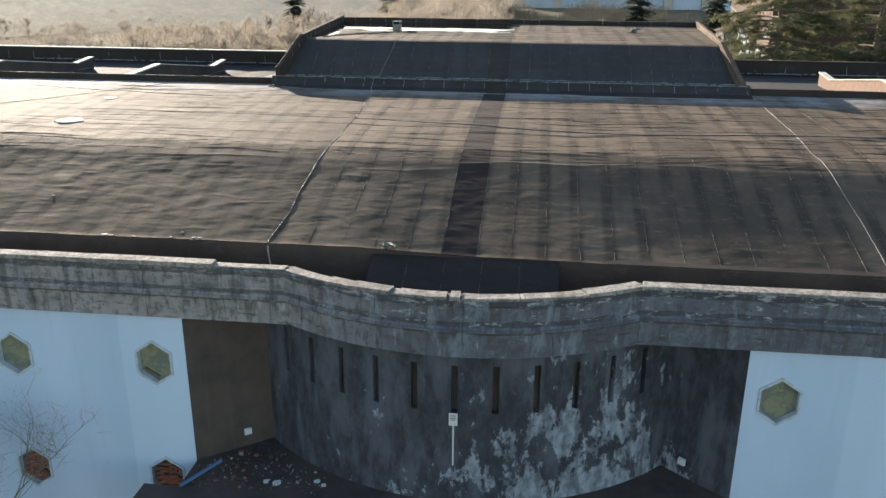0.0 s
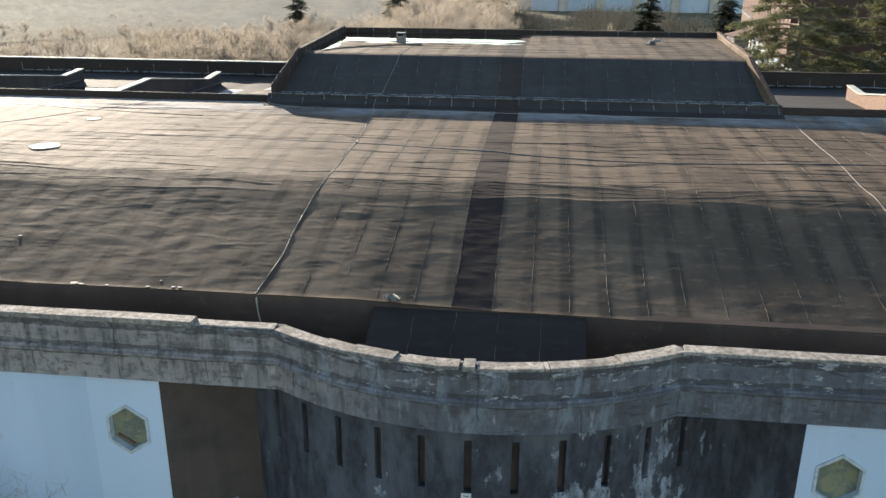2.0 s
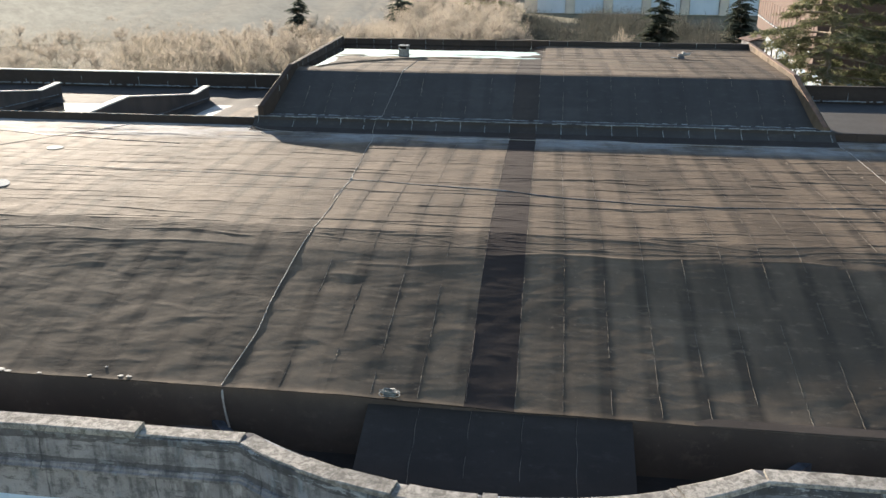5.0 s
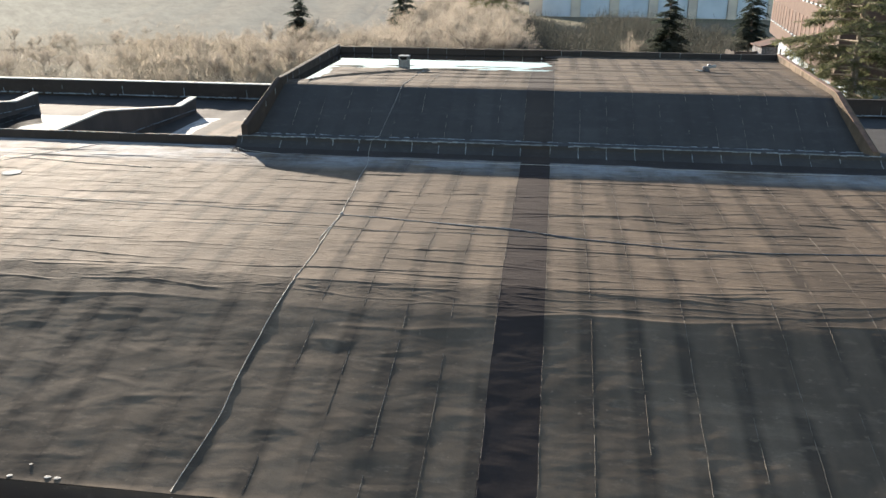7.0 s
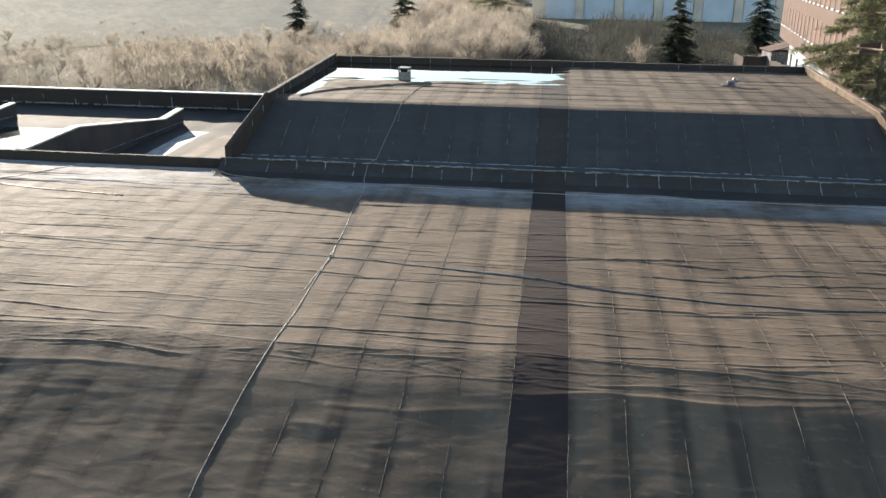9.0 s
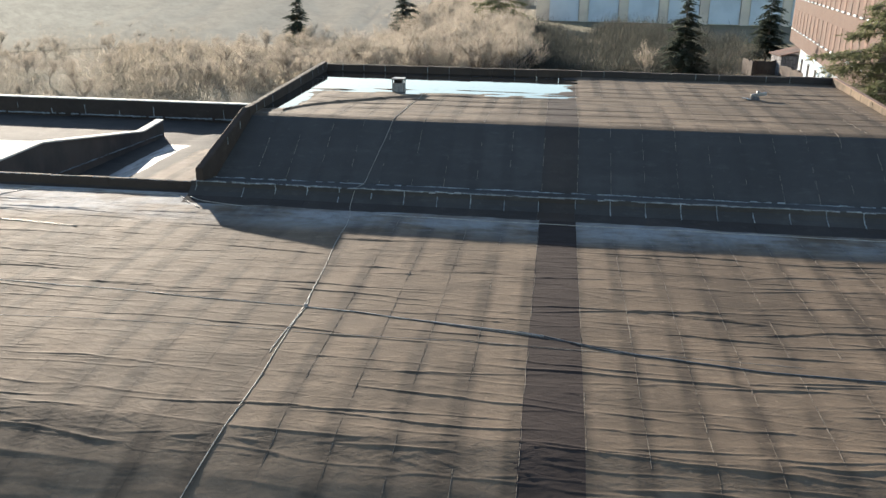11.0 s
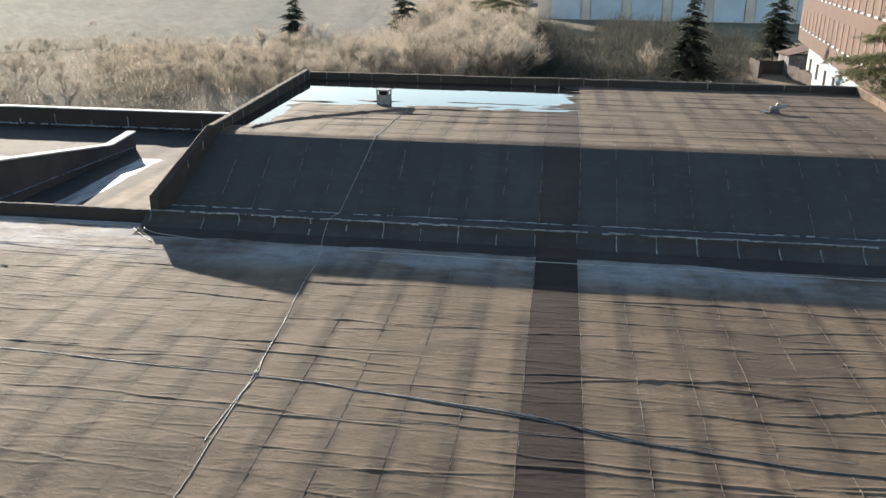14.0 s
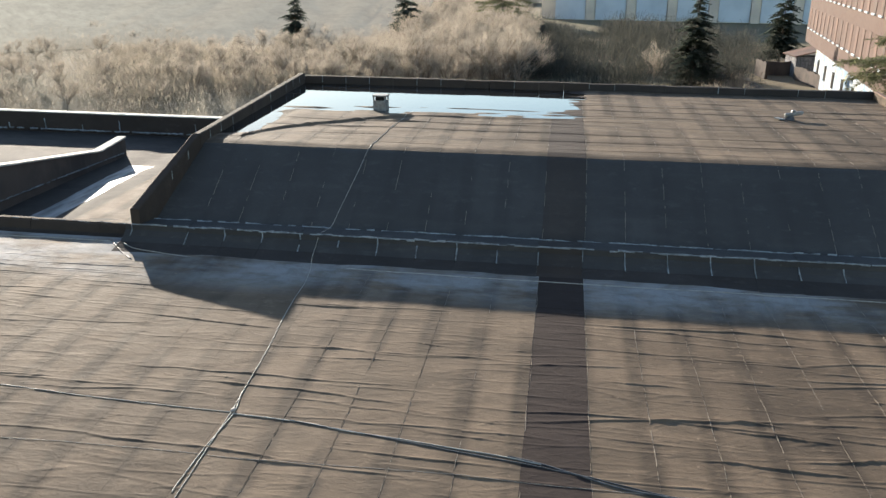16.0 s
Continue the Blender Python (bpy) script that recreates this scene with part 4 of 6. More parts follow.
def mortar_bead(name, pts, parent, seed, r0=0.02, r1=0.045, gap=0.12):
    """Uneven line of mortar smeared along points."""
    r = random.Random(seed)
    out = []
    for a, b in zip(pts, pts[1:]):
        a, b = Vector(a), Vector(b)
        n = max(1, int((b - a).length / 0.16))
        for k in range(n):
            if r.random() < gap:
                continue
            p, q = a.lerp(b, k / n), a.lerp(b, (k + 1.05) / n)
            jit = Vector((0, r.uniform(-0.012, 0.012), r.uniform(-0.012, 0.012)))
            out.append(tube_data([p + jit, (p + q) / 2 + jit, q + jit], r.uniform(r0, r1), 5, r.uniform(r0, r1)))
    v, f = join(out)
    return data_part(name, v, f, MORTAR, parent, "smeared grey mortar")


mortar_bead("mortar_bead", [(-25, 0.01, 0.27), (UP_L - 0.25, 0.01, 0.27)], kerb, 5, 0.006, 0.014, 0.3)
mortar_bead("mortar_bead", [(UP_L, -0.41, 0.415), (UP_R, -0.41, 0.415)], kerb, 3, 0.008, 0.030, 0.06)
mortar_bead("mortar_bead", [(UP_L, 0.09, 0.405), (UP_R, 0.09, 0.405)], kerb, 8, 0.006, 0.032, 0.2)
for k, x in enumerate(UP_LAPS):
    mortar_bead("mortar_smear", [(x, -0.435, 0.41), (x + 0.01, -0.44, 0.30), (x + 0.01, -0.56, 0.205), (x + 0.02, -0.72, 0.12)], kerb, 50 + k, 0.006, 0.019, 0.4)

# ---------------------------------------------------------------- upper roof
def upper_relief(x, y):
    flat = np.clip((y - 20.3) / 0.5, 0, 1)
    h = 0.010 * vn(x * 0.7 + 3, y * 0.8) + 0.004 * vn(x * 2.1, y * 3 + 5)
    west = np.clip((2.5 - x) / 5, 0, 1)
    dip = 0.085 * np.clip((y - 24.2) / 2.2, 0, 1) * np.clip((1.3 - x) / 1.5, 0, 1)
    edge = 0.085 * np.clip((np.interp(y, (19.85, 30.1), (-8.27, -8.85)) + 1.2 + 0.35 * vn(x * 0.4, y * 1.3) - x) / 0.8, 0, 1) * np.clip((y - 20.7) / 1.0, 0, 1)
    h = h + flat * 0.019 * np.exp(-((np.mod(y + 0.06 * vn(x * 0.5, y * 0.3), 0.92) - 0.4) / 0.034) ** 2) * np.clip(0.95 + vn(x * 0.6, y * 1.1), 0, 1)
    h = h + flat * 0.007 * vn(x * 0.8 + 31, y * 3.2)
    h = h - flat * np.maximum(dip, edge)
    h = h + flat * 0.020 * vn(x * 1.1 + 4, y * 5.0) * np.clip((y - 24.0) / 1.2, 0, 1) * np.clip((2.2 - x) / 1.5, 0, 1)
    for k in range(9):
        y0 = 23.2 + k * 0.75
        s = 17.3 * k
        line = y0 + 0.7 * vn(x * 0.25 + s, s + 0 * x) + 0.25 * (x + 5) * 0.2
        a = 0.04 * np.clip(1.8 * vn(x * 0.3 + s, 71.5 + 0 * x) + 0.35, 0, 1) * west
        h = h + flat * a * np.exp(-((y - line) / 0.07) ** 2)
    # one long fold that runs down to the shaded slope
    t = np.clip((x + 7.6) / 3.6, 0, 1)
    fold = 20.6 + 3.6 * t ** 0.6 + 0.12 * vn(x * 0.7, 5.5 + 0 * x)
    h = h + 0.06 * np.exp(-((y - fold) / 0.12) ** 2) * ((x > -7.6) & (x < -3.9)) * flat
    return h


upper = data_part("roof_upper", [(x, y, z - 0.16) for x in (-8.25, 9.74) for y, z in zip(UPPER_Y, UPPER_Z)], [(i, i + 1, i + 5, i + 4) for i in range(3)], FELT_DARK)
tagged(upper, "raised felt roof, a steep shaded slope and a flat top", "roof", kind="structure")
up_ys = np.concatenate([np.arange(17.70, 30.16, 0.034)])
up_zs = np.interp(up_ys, UPPER_Y, UPPER_Z)
k5 = np.exp(-np.linspace(-1.6, 1.6, 5) ** 2)
k5 /= k5.sum()
up_zs = np.convolve(np.pad(up_zs, 2, mode="reflect", reflect_type="odd"), k5, "valid")
for i, (a, b) in enumerate(zip(UP_LAPS, UP_LAPS[1:])):
    side = dict(west=edge_l if i == 0 else None, east=edge_r if b == 10.45 else None)
    # same runs of felt, strip included: slope part coloured darker for its shade
    felt_sheet(a, b, up_ys[up_ys < 20.06], up_zs[up_ys < 20.06], upper_relief, FELT_STRIP if a == 0.0 else FELT_SHADED, upper, **side)
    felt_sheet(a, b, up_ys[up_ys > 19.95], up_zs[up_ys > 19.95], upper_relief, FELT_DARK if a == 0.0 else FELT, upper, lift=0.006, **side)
    if i:
        seam_bead(a, up_ys, up_zs, upper_relief, upper, 300 + i, 0.6 if a < 0.5 else 0.8)

# parapets of the upper roof, felt laps and outer walls
par = empty("parapet_upper", 0, 0, 10.5, "low parapet round the raised roof wrapped in dark felt", "parapet", kind="structure")


def parapet_run(name, pts, tops, thick, side, parent, material, base):
    """Parapet along points on the plan, with a top height at each; side gives the way it thickens."""
    bm = bmesh.new()
    rings = []
    for (x, y), z in zip(pts, tops):
        o = Vector(side) * thick
        b = base if isinstance(base, (int, float)) else base(y)
        ring = [(x, y, b), (x, y, z - 0.02), (x + o.x * 0.15, y + o.y * 0.15, z), (x + o.x * 0.85, y + o.y * 0.85, z), (x + o.x, y + o.y, z - 0.02), (x + o.x, y + o.y, b)]
        rings.append([bm.verts.new((a, c, d - 10.5)) for a, c, d in ring])
    for a, b in zip(rings, rings[1:]):
        for k in range(6):
            bm.faces.new((a[k], a[(k + 1) % 6], b[(k + 1) % 6], b[k]))
    bm.faces.new(rings[0])
    bm.faces.new(rings[-1])
    return part(name, bm, material, parent)


ry = random.Random(21)
n = 23
for k in range(n):                                             # back run, one felt wrap after another
    a = UP_L - 0.2 + (UP_R - UP_L + 0.4) * k / n
    b = UP_L - 0.2 + (UP_R - UP_L + 0.4) * (k + 1) / n
    z = 12.45 + ry.uniform(-0.012, 0.012)
    parapet_run("parapet_felt", [(a, UP_Y + ry.uniform(-0.006, 0.006)), (b - 0.01, UP_Y)], [z, z + ry.uniform(-0.008, 0.008)], 0.24, (0, 1, 0), par, FELT_BLACK if k > 11 else FELT_DARK, 9.2)
    if ry.random() < 0.75:
        mortar_bead("mortar_smear", [(b, UP_Y - 0.012, 1.95), (b, UP_Y - 0.012, 1.74)], par, 900 + k, 0.006, 0.016, 0.35)
side_y = [17.19, 17.8, 18.5, 19.2, 19.78, 20.4, 21.2, 22.1, 23.0, 23.9, 24.8, 25.7, 26.6, 27.5, 28.4, 29.3, 30.09]
trim = bmesh.new()
for edge, sd, mat, tops in ((edge_l, (-1, 0, 0), FELT_DARK, (11.27, 12.42, 12.54)), (edge_r, (1, 0, 0), FELT, (11.02, 12.36, 12.46))):
    top = lambda y: float(np.interp(y, (17.19, 19.78, 30.1), tops))
    for k, (a, b) in enumerate(zip(side_y, side_y[1:])):
        jit = ry.uniform(-0.006, 0.006)
        parapet_run("parapet_felt", [(edge(a) + jit, a), (edge(b) + jit, b - 0.006)], [top(a), top(b)], 0.20, sd, par, mat, lambda y: 9.2)
        if sd[0] < 0 and ry.random() < 0.85:
            mortar_bead("mortar_smear", [(edge(b) + 0.012, b, top(b) - 10.53), (edge(b) + 0.012, b, top(b) - 10.72)], par, 700 + k, 0.005, 0.016, 0.25)
        if sd[0] > 0:
            q = [(edge(a) - 0.02, a, top(a) - 10.496), (edge(a) + 0.12, a, top(a) - 10.496), (edge(b) + 0.12, b, top(b) - 10.496), (edge(b) - 0.02, b, top(b) - 10.496)]
            lo = [trim.verts.new(v) for v in q]
            hi = [trim.verts.new((v[0], v[1], v[2] + 0.03)) for v in q]
            trim.faces.new(lo)
            trim.faces.new(hi)
            for e in range(4):
                trim.faces.new((lo[e], lo[(e + 1) % 4], hi[(e + 1) % 4], hi[e]))
part("edge_trim", trim, RUST, par, "rusty sheet-metal edge trim")

# standing water on the flat top
bm = bmesh.new()
bm.faces.new([bm.verts.new(p) for p in ((edge_l(20.9) - 0.08, 20.9, 0), (-6.9, 20.9, 0), (-6.9, 24.3, 0), (1.4, 24.3, 0), (1.4, UP_Y - 0.012, 0), (edge_l(30.0) - 0.08, UP_Y - 0.012, 0))])
w = part("water_puddle", bm, WATER)
w.location = (0, 0, UP_Z - 0.016)
tagged(w, "shallow rain puddle mirroring the pale sky", "puddle", kind="structure")

# ---------------------------------------------------------------- sunken side roofs with light-well walls
for nm, a, b in (("roof_side_west", -40, UP_L + 0.48), ("roof_side_east", UP_R - 0.6, 41)):
    bm = bmesh.new()
    n = 120
    for i in range(n + 1):
        for j in range(31):
            x, y = a + (b - a) * i / n, 17.74 + 17.0 * j / 30
            sag = 0.055 * (math.exp(-((x + 14.55 - (y - 24) * -0.04) / 0.5) ** 2) + (1.0 if -38.0 < x < -16.3 and 19.5 < y < 28.5 else 0.0) + math.exp(-((x + 13.4) / 0.9) ** 2 - ((y - 29.3) / 0.8) ** 2))
            bm.verts.new((x, y, WELL_Z - sag + 0.012 * noise.noise(Vector((x * 0.6, y * 0.6, 1))) + 0.006 * noise.noise(Vector((x * 2, y * 2, 4)))))
    bm.verts.ensure_lookup_table()
    for i in range(n):
        for j in range(30):
            bm.faces.new([bm.verts[q] for q in (i * 31 + j, (i + 1) * 31 + j, (i + 1) * 31 + j + 1, i * 31 + j + 1)])
    # floor colours carry shade: west is wet as well, east lies beside the raised roof
    tagged(part(nm, bm, FELT_WET_SHADED if a < 0 else FELT_SHADED, smooth=True), "sunken felt roof beside the raised one, puddled, dirty, coloured dark for shade", "roof", kind="structure")
bm = bmesh.new()
for ring in (((-39, 20, 0), (-16.3, 20, 0), (-16.3, 29, 0), (-39, 29, 0)),):
    bm.faces.new([bm.verts.new(p) for p in ring])
west = bpy.data.objects["roof_side_west"]
for a in (-13.45, -12.6, -11.75, -10.9, -10.05):           # drier runs of felt; their lighter colour paints the sunlit part of the floor
    wy = np.linspace(18.0, 28.0 - 0.3 * (a + 13.5), 60)
    felt_sheet(a, a + 0.84, wy, 0 * wy + WELL_Z + 0.012, lambda x, y: 0.012 * vn(x * 1.1, y * 1.4) + 0.01 * vn(x * 0.4, y * 4), FELT, west)
film_bm = bmesh.new()
for ring in (((-15.3, 19.0, 0), (-13.5, 19.0, 0), (-14.2, 28.6, 0), (-15.6, 28.6, 0)), ((-13.2, 28.7, 0), (-12.0, 28.3, 0), (-12.0, 29.6, 0), (-13.0, 29.7, 0))):
    film_bm.faces.new([film_bm.verts.new(p) for p in ring])
w = part("water_trough", film_bm, WET_FILM)
w.location = (0, 0, WELL_Z - 0.028)
tagged(w, "ruffled skin of rainwater along the felt, reflected sky in its colour", "puddle", kind="structure")
w = part("water_side", bm, WATER)
w.location = (0, 0, WELL_Z - 0.028)
tagged(w, "rainwater standing on the sunken roof", "puddle", kind="structure")
for nm, a, b, top in (("parapet_rear_west", -40, UP_L - 0.24, 10.12), ("parapet_rear_east", UP_R + 0.24, 41, 10.12)):
    bm = bmesh.new()
    box(bm, a, b, 33.6, 33.85, 0, top - 0.05, 0.01)
    p = part(nm, bm, FELT_DARK)
    tagged(p, "long low parapet wrapped in dark felt", "parapet", kind="structure")
    bm = bmesh.new()
    box(bm, a, b, 33.56, 33.9, top - 0.048, top, 0.012)
    part("coping_strip", bm, CAPPING if a < 0 else FELT_BLACK, p, "pale coping strip")
    mortar_bead("mortar_bead", [(max(a, -30), 33.55, WELL_Z + 0.12), (min(b, 31), 33.55, WELL_Z + 0.12)], p, 77, 0.02, 0.05, 0.12)
    for k in range(16):
        x = (b - 0.6 - k * 1.7) if a < 0 else (a + 0.6 + k * 1.7)
        mortar_bead("mortar_smear", [(x, 33.59, top - 0.3), (x + 0.02, 33.58, top - 0.75)], p, 1200 + k, 0.008, 0.03, 0.4)


def well_wall(x, material, label):
    """Light-well side wall: level near the kerb, then stepping down and up again."""
    line = [(18.4, 10.58), (21.6, 10.70), (28.2, 9.78), (30.0, 9.93)]
    bm = bmesh.new()
    rings = []
    for y, z in line:
        rings.append([bm.verts.new((d, y, h)) for d, h in ((-0.11, 0), (-0.11, z - WELL_Z + 0.06), (0.11, z - WELL_Z + 0.06), (0.11, 0))])
    for a, b in zip(rings, rings[1:]):
        for k in range(3):
            bm.faces.new((a[k], a[k + 1], b[k + 1], b[k]))
    bm.faces.new(rings[0])
    bm.faces.new(rings[-1])
    w = part("light_well_wall", bm, material)
    w.location = (x, 0, WELL_Z - 0.06)
    tagged(w, label, "wall", "light-well walls")
    cap = bmesh.new()
    prev = None
    for y, z in line:
        r = [cap.verts.new((d, y, z - WELL_Z + 0.06 + h)) for d, h in ((-0.17, 0.003), (-0.17, 0.055), (0.17, 0.055), (0.17, 0.003))]
        if prev:
            for k in range(4):
                cap.faces.new((prev[k], prev[(k + 1) % 4], r[(k + 1) % 4], r[k]))
        else:
            cap.faces.new(r)
        prev = r
    cap.faces.new(prev)
    part("capping", cap, CAPPING, w, "pale concrete capping")
    mortar_bead("mortar_bead", [(0.13, 18.6, 0.45), (0.13, 29.8, 0.2)], w, int(x * 7) + 900, 0.01, 0.03, 0.2)
    return w


well_wall(-16.1, STAINED, "slanting concrete light-well wall with a pale capping")
well_wall(-24.2, STAINED, "slanting concrete light-well wall with a pale capping")
# east walls: brown made rust-warm for the sunlight on their west faces
well_wall(17.3, RUST, "brown light-well wall with a dipping top, warm sunlight in its colour")
well_wall(25.4, RUST, "brown light-well wall with a dipping top, warm sunlight in its colour")

# outer walls that close the building
bm = bmesh.new()
box(bm, -25.3, -25.004, 0.0, 17.6, -0.2, 8.6)
box(bm, 26.404, 26.7, 0.0, 17.6, -0.2, 8.6)
box(bm, -40.3, -40.004, 17.6, 34, 0, 9.6)
box(bm, 41.004, 41.3, 17.6, 34, 0, 9.6)
tagged(part("wall_sides", bm, PAINT), "painted outer walls of the building", "wall", kind="structure")

# ---------------------------------------------------------------- things on the roof
def on_roof(x, y):
    """Top of the felt at a place on the main or the upper roof."""
    if UP_L - 0.1 < x < UP_R + 0.1 and KERB_Y - 1.3 < y < KERB_Y + 0.2:
        return 10.5 + float(np.interp(y - KERB_Y, (-1.3, -0.95, -0.71, -0.55, -0.44, -0.41, 0.11, 0.2), (0.0, 0.06, 0.125, 0.21, 0.30, 0.425, 0.41, 0.42))) + 0.005
    if y < KERB_Y - 0.16:
        return float(np.interp(y, roof_ys, roof_zs) + wrinkle(np.array([x]), np.array([y]))[0]) + 0.006
    if y < 17.75:
        return 10.86
    return float(np.interp(y, up_ys, up_zs) + upper_relief(np.array([x]), np.array([y]))[0]) + 0.013


def laid_line(name, way, radius, material, label, category, seed, wob=0.03, sides=6, step=0.12):
    """A cable that lies on the roof along way."""
    pts = []
    for (x0, y0), (x1, y1) in zip(way, way[1:]):
        n = max(2, int(math.hypot(x1 - x0, y1 - y0) / step))
        for i in range(n):
            pts.append((x0 + (x1 - x0) * i / n, y0 + (y1 - y0) * i / n))
    pts.append(way[-1])
    px = np.array([p[0] for p in pts]); py = np.array([p[1] for p in pts])
    for _ in range(2):
        px[1:-1] = (px[:-2] + 2 * px[1:-1] + px[2:]) / 4
        py[1:-1] = (py[:-2] + 2 * py[1:-1] + py[2:]) / 4
    s = np.arange(len(px)) * step
    px = px + wob * vn(s * 0.8 + seed, seed + 0.5 + 0 * s)
    py = py + wob * vn(s * 0.8 + seed + 60, seed + 0.5 + 0 * s)
    out = [(a, b, on_roof(a, b) + radius * 0.35) for a, b in zip(px, py)]
    v, f = tube_data(out, radius, sides)
    return tagged(data_part(name, v, f, material, smooth=True), label, category)


laid_line("cable", [(-4.28, 1.66), (-4.14, 3.2), (-4.10, 5.5), (-3.98, 7.3), (-3.97, 9.1), (-4.02, 10.7), (-4.12, 12.2), (-4.30, 13.6), (-4.42, 15.4), (-4.52, 16.15), (-4.68, 16.75), (-4.68, 17.18), (-4.55, 17.45), (-4.50, 17.9), (-4.40, 18.4), (-4.28, 19.15), (-4.18, 19.95), (-4.15, 21.0), (-4.14, 22.0), (-4.06, 23.6), (-4.03, 25.0)],
          0.0065, CABLE, "pale grey cable lying over both roofs", "cable", 4)
tagged(data_part("cable_end", *tube_data([(-4.28, 1.64, 8.93), (-4.27, 1.59, 8.90), (-4.25, 1.55, 8.75), (-4.20, 1.50, 8.5), (-4.10, 1.40, 8.24)], 0.02, 6), CABLE, smooth=True), "pale cable end hanging into the gutter", "cable")
laid_line("cable", [(10.58, 17.3), (10.64, 15.6), (10.52, 13.0), (10.42, 10.1), (10.26, 7.6), (10.34, 6.0), (10.5, 4.1), (10.58, 1.7)], 0.007, CABLE, "pale grey cable lying down the roof", "cable", 14)
laid_line("cable", [(-4.03, 10.70), (-3.4, 10.66), (-2.9, 10.63), (-2.4, 10.52), (-1.7, 10.46), (-0.9, 10.34), (-0.1, 10.22), (0.3, 10.12)], 0.009, CABLE, "grey cable leaving the taped knot", "cable", 23, 0.02)
laid_line("cable", [(-0.15, 10.24), (0.28, 10.14), (0.81, 9.95), (1.3, 9.78), (2.5, 9.62), (3.7, 9.42), (5.5, 9.38), (8.0, 9.62), (11.0, 9.9), (15.0, 10.1)], 0.013, CABLE_BLACK, "thick black cable snaking across the felt", "cable", 24)
laid_line("cable", [(-3.2, 10.66), (-2.3, 10.50), (-1.2, 10.30), (0.05, 10.08), (1.3, 9.84), (2.4, 9.66)], 0.009, CABLE_BLACK, "thin black wire beside the thick cable", "wire", 27, 0.06)
laid_line("wire", [(-14.0, 11.15), (-10.5, 11.05), (-7.7, 10.95), (-6.5, 10.85), (-5.2, 10.76), (-4.05, 10.72)], 0.006, CABLE, "thin pale wire lying across the felt", "wire", 34)
laid_line("wire", [(-14.5, 16.95), (-11.9, 16.99), (-10.6, 17.08), (-9.2, 17.0), (-8.6, 16.62), (-7.2, 16.40), (-4.6, 16.32), (-2.8, 16.25), (-0.5, 16.2), (2.7, 16.22), (6.5, 16.25), (10.5, 16.3)], 0.009, CABLE, "thin wire lying in front of the kerb", "wire", 44)
laid_line("wire", [(-9.3, 17.05), (-8.8, 16.5), (-8.35, 16.1)], 0.012, CABLE_BLACK, "loose dark wire end", "wire", 54)
laid_line("wire", [(-9.5, 9.55), (-7.3, 9.64), (-6.0, 9.71), (-4.75, 9.70), (-3.4, 9.69), (-2.4, 9.74), (-0.9, 9.77), (0.6, 9.70), (2.4, 9.75), (4.4, 9.66)], 0.0025, CABLE, "thin wire half sunk in the felt", "wire", 94, 0.02)
# second strand and tape knot where the lines meet
laid_line("wire", [(-4.06, 8.9), (-4.06, 9.9), (-3.99, 10.75), (-4.08, 11.3)], 0.007, CABLE, "thin strand twisted round the pale cable", "wire", 64, 0.05)
k = bmesh.new()
bmesh.ops.create_icosphere(k, subdivisions=2, radius=0.032)
for v in k.verts:
    v.co = Vector((v.co.x * 1.1, v.co.y * 1.6, v.co.z * 0.7)) * (1 + 0.25 * noise.noise(v.co * 30))
k = part("cable_knot", k, CABLE, smooth=True)
k.location = (-4.02, 10.76, on_roof(-4.02, 10.76) + 0.02)
tagged(k, "taped knot where pale and black cables meet", "cable knot")

# two small puddles on the sunny side of the roof
for x, y, rx, ry in ((-14.15, 13.15, 0.27, 0.26), (-13.45, 9.0, 0.47, 0.44)):
    bm = bmesh.new()
    zz = on_roof(x, y) + 0.022
    ring = []
    for i in range(40):
        a = 2 * math.pi * i / 40
        q = 1 + 0.16 * noise.noise(Vector((math.cos(a) * 1.4 + x, math.sin(a) * 1.4 + y, 2)))
        ring.append((math.cos(a) * rx * q, math.sin(a) * ry * q))
    top = [bm.verts.new((p[0], p[1], 0)) for p in ring]
    rim = [bm.verts.new((p[0] * 1.04, p[1] * 1.04, -0.06)) for p in ring]
    bm.faces.new(top)
    for i in range(40):
        bm.faces.new((top[i], top[(i + 1) % 40], rim[(i + 1) % 40], rim[i]))
    p = part("roof_puddle", bm, WATER)
    p.location = (x, y, zz)
    tagged(p, "small bright puddle lying on the felt", "puddle", "roof puddles")

laid_line("cable", [(-13.3, 17.2), (-14.0, 16.2), (-15.2, 14.6), (-16.4, 12.9), (-17.8, 11.4), (-19.5, 10.2)], 0.011, CABLE, "pale cable slanting over the sunny felt", "cable", 74)
laid_line("wire", [(-19.0, 15.6), (-16.0, 15.0), (-13.0, 14.6), (-10.5, 14.3)], 0.010, CABLE_BLACK, "thin dark wire lying across the felt", "wire", 84, 0.08)

# wire in the gutter ramp
gw = [(-1.2 + 0.12 * i, -0.42 - 0.33 * math.sin(min(1, i / 14) * 1.57) + 0.02 * math.sin(i), 0) for i in range(34)]
gw = [(x, max(y, front_y(x) + 0.42), 8.2 - 0.28 + 0.93 * (max(y, front_y(x) + 0.42) + 0.9) / 2.5 + 0.03) for x, y, _ in gw]
tagged(data_part("wire", *tube_data(gw, 0.012, 6), CABLE, smooth=True), "pale wire lying on the black felt ramp", "wire")


# coil of wire at the eave
def coil():
    out, r = [], random.Random(2)
    for k in range(11):
        a, b, h = r.uniform(0.05, 0.19), r.uniform(0.03, 0.11), 0.008 * k
        out.append(tube_data([(a * math.cos(t) + r.uniform(-.01, .01), b * math.sin(t), 0.02 + h + 0.012 * math.sin(3 * t)) for t in np.linspace(0, 6.28, 22)], 0.007, 5))
    return data_part("wire_coil", *join(out), CABLE_GREY, smooth=True)


c = coil()
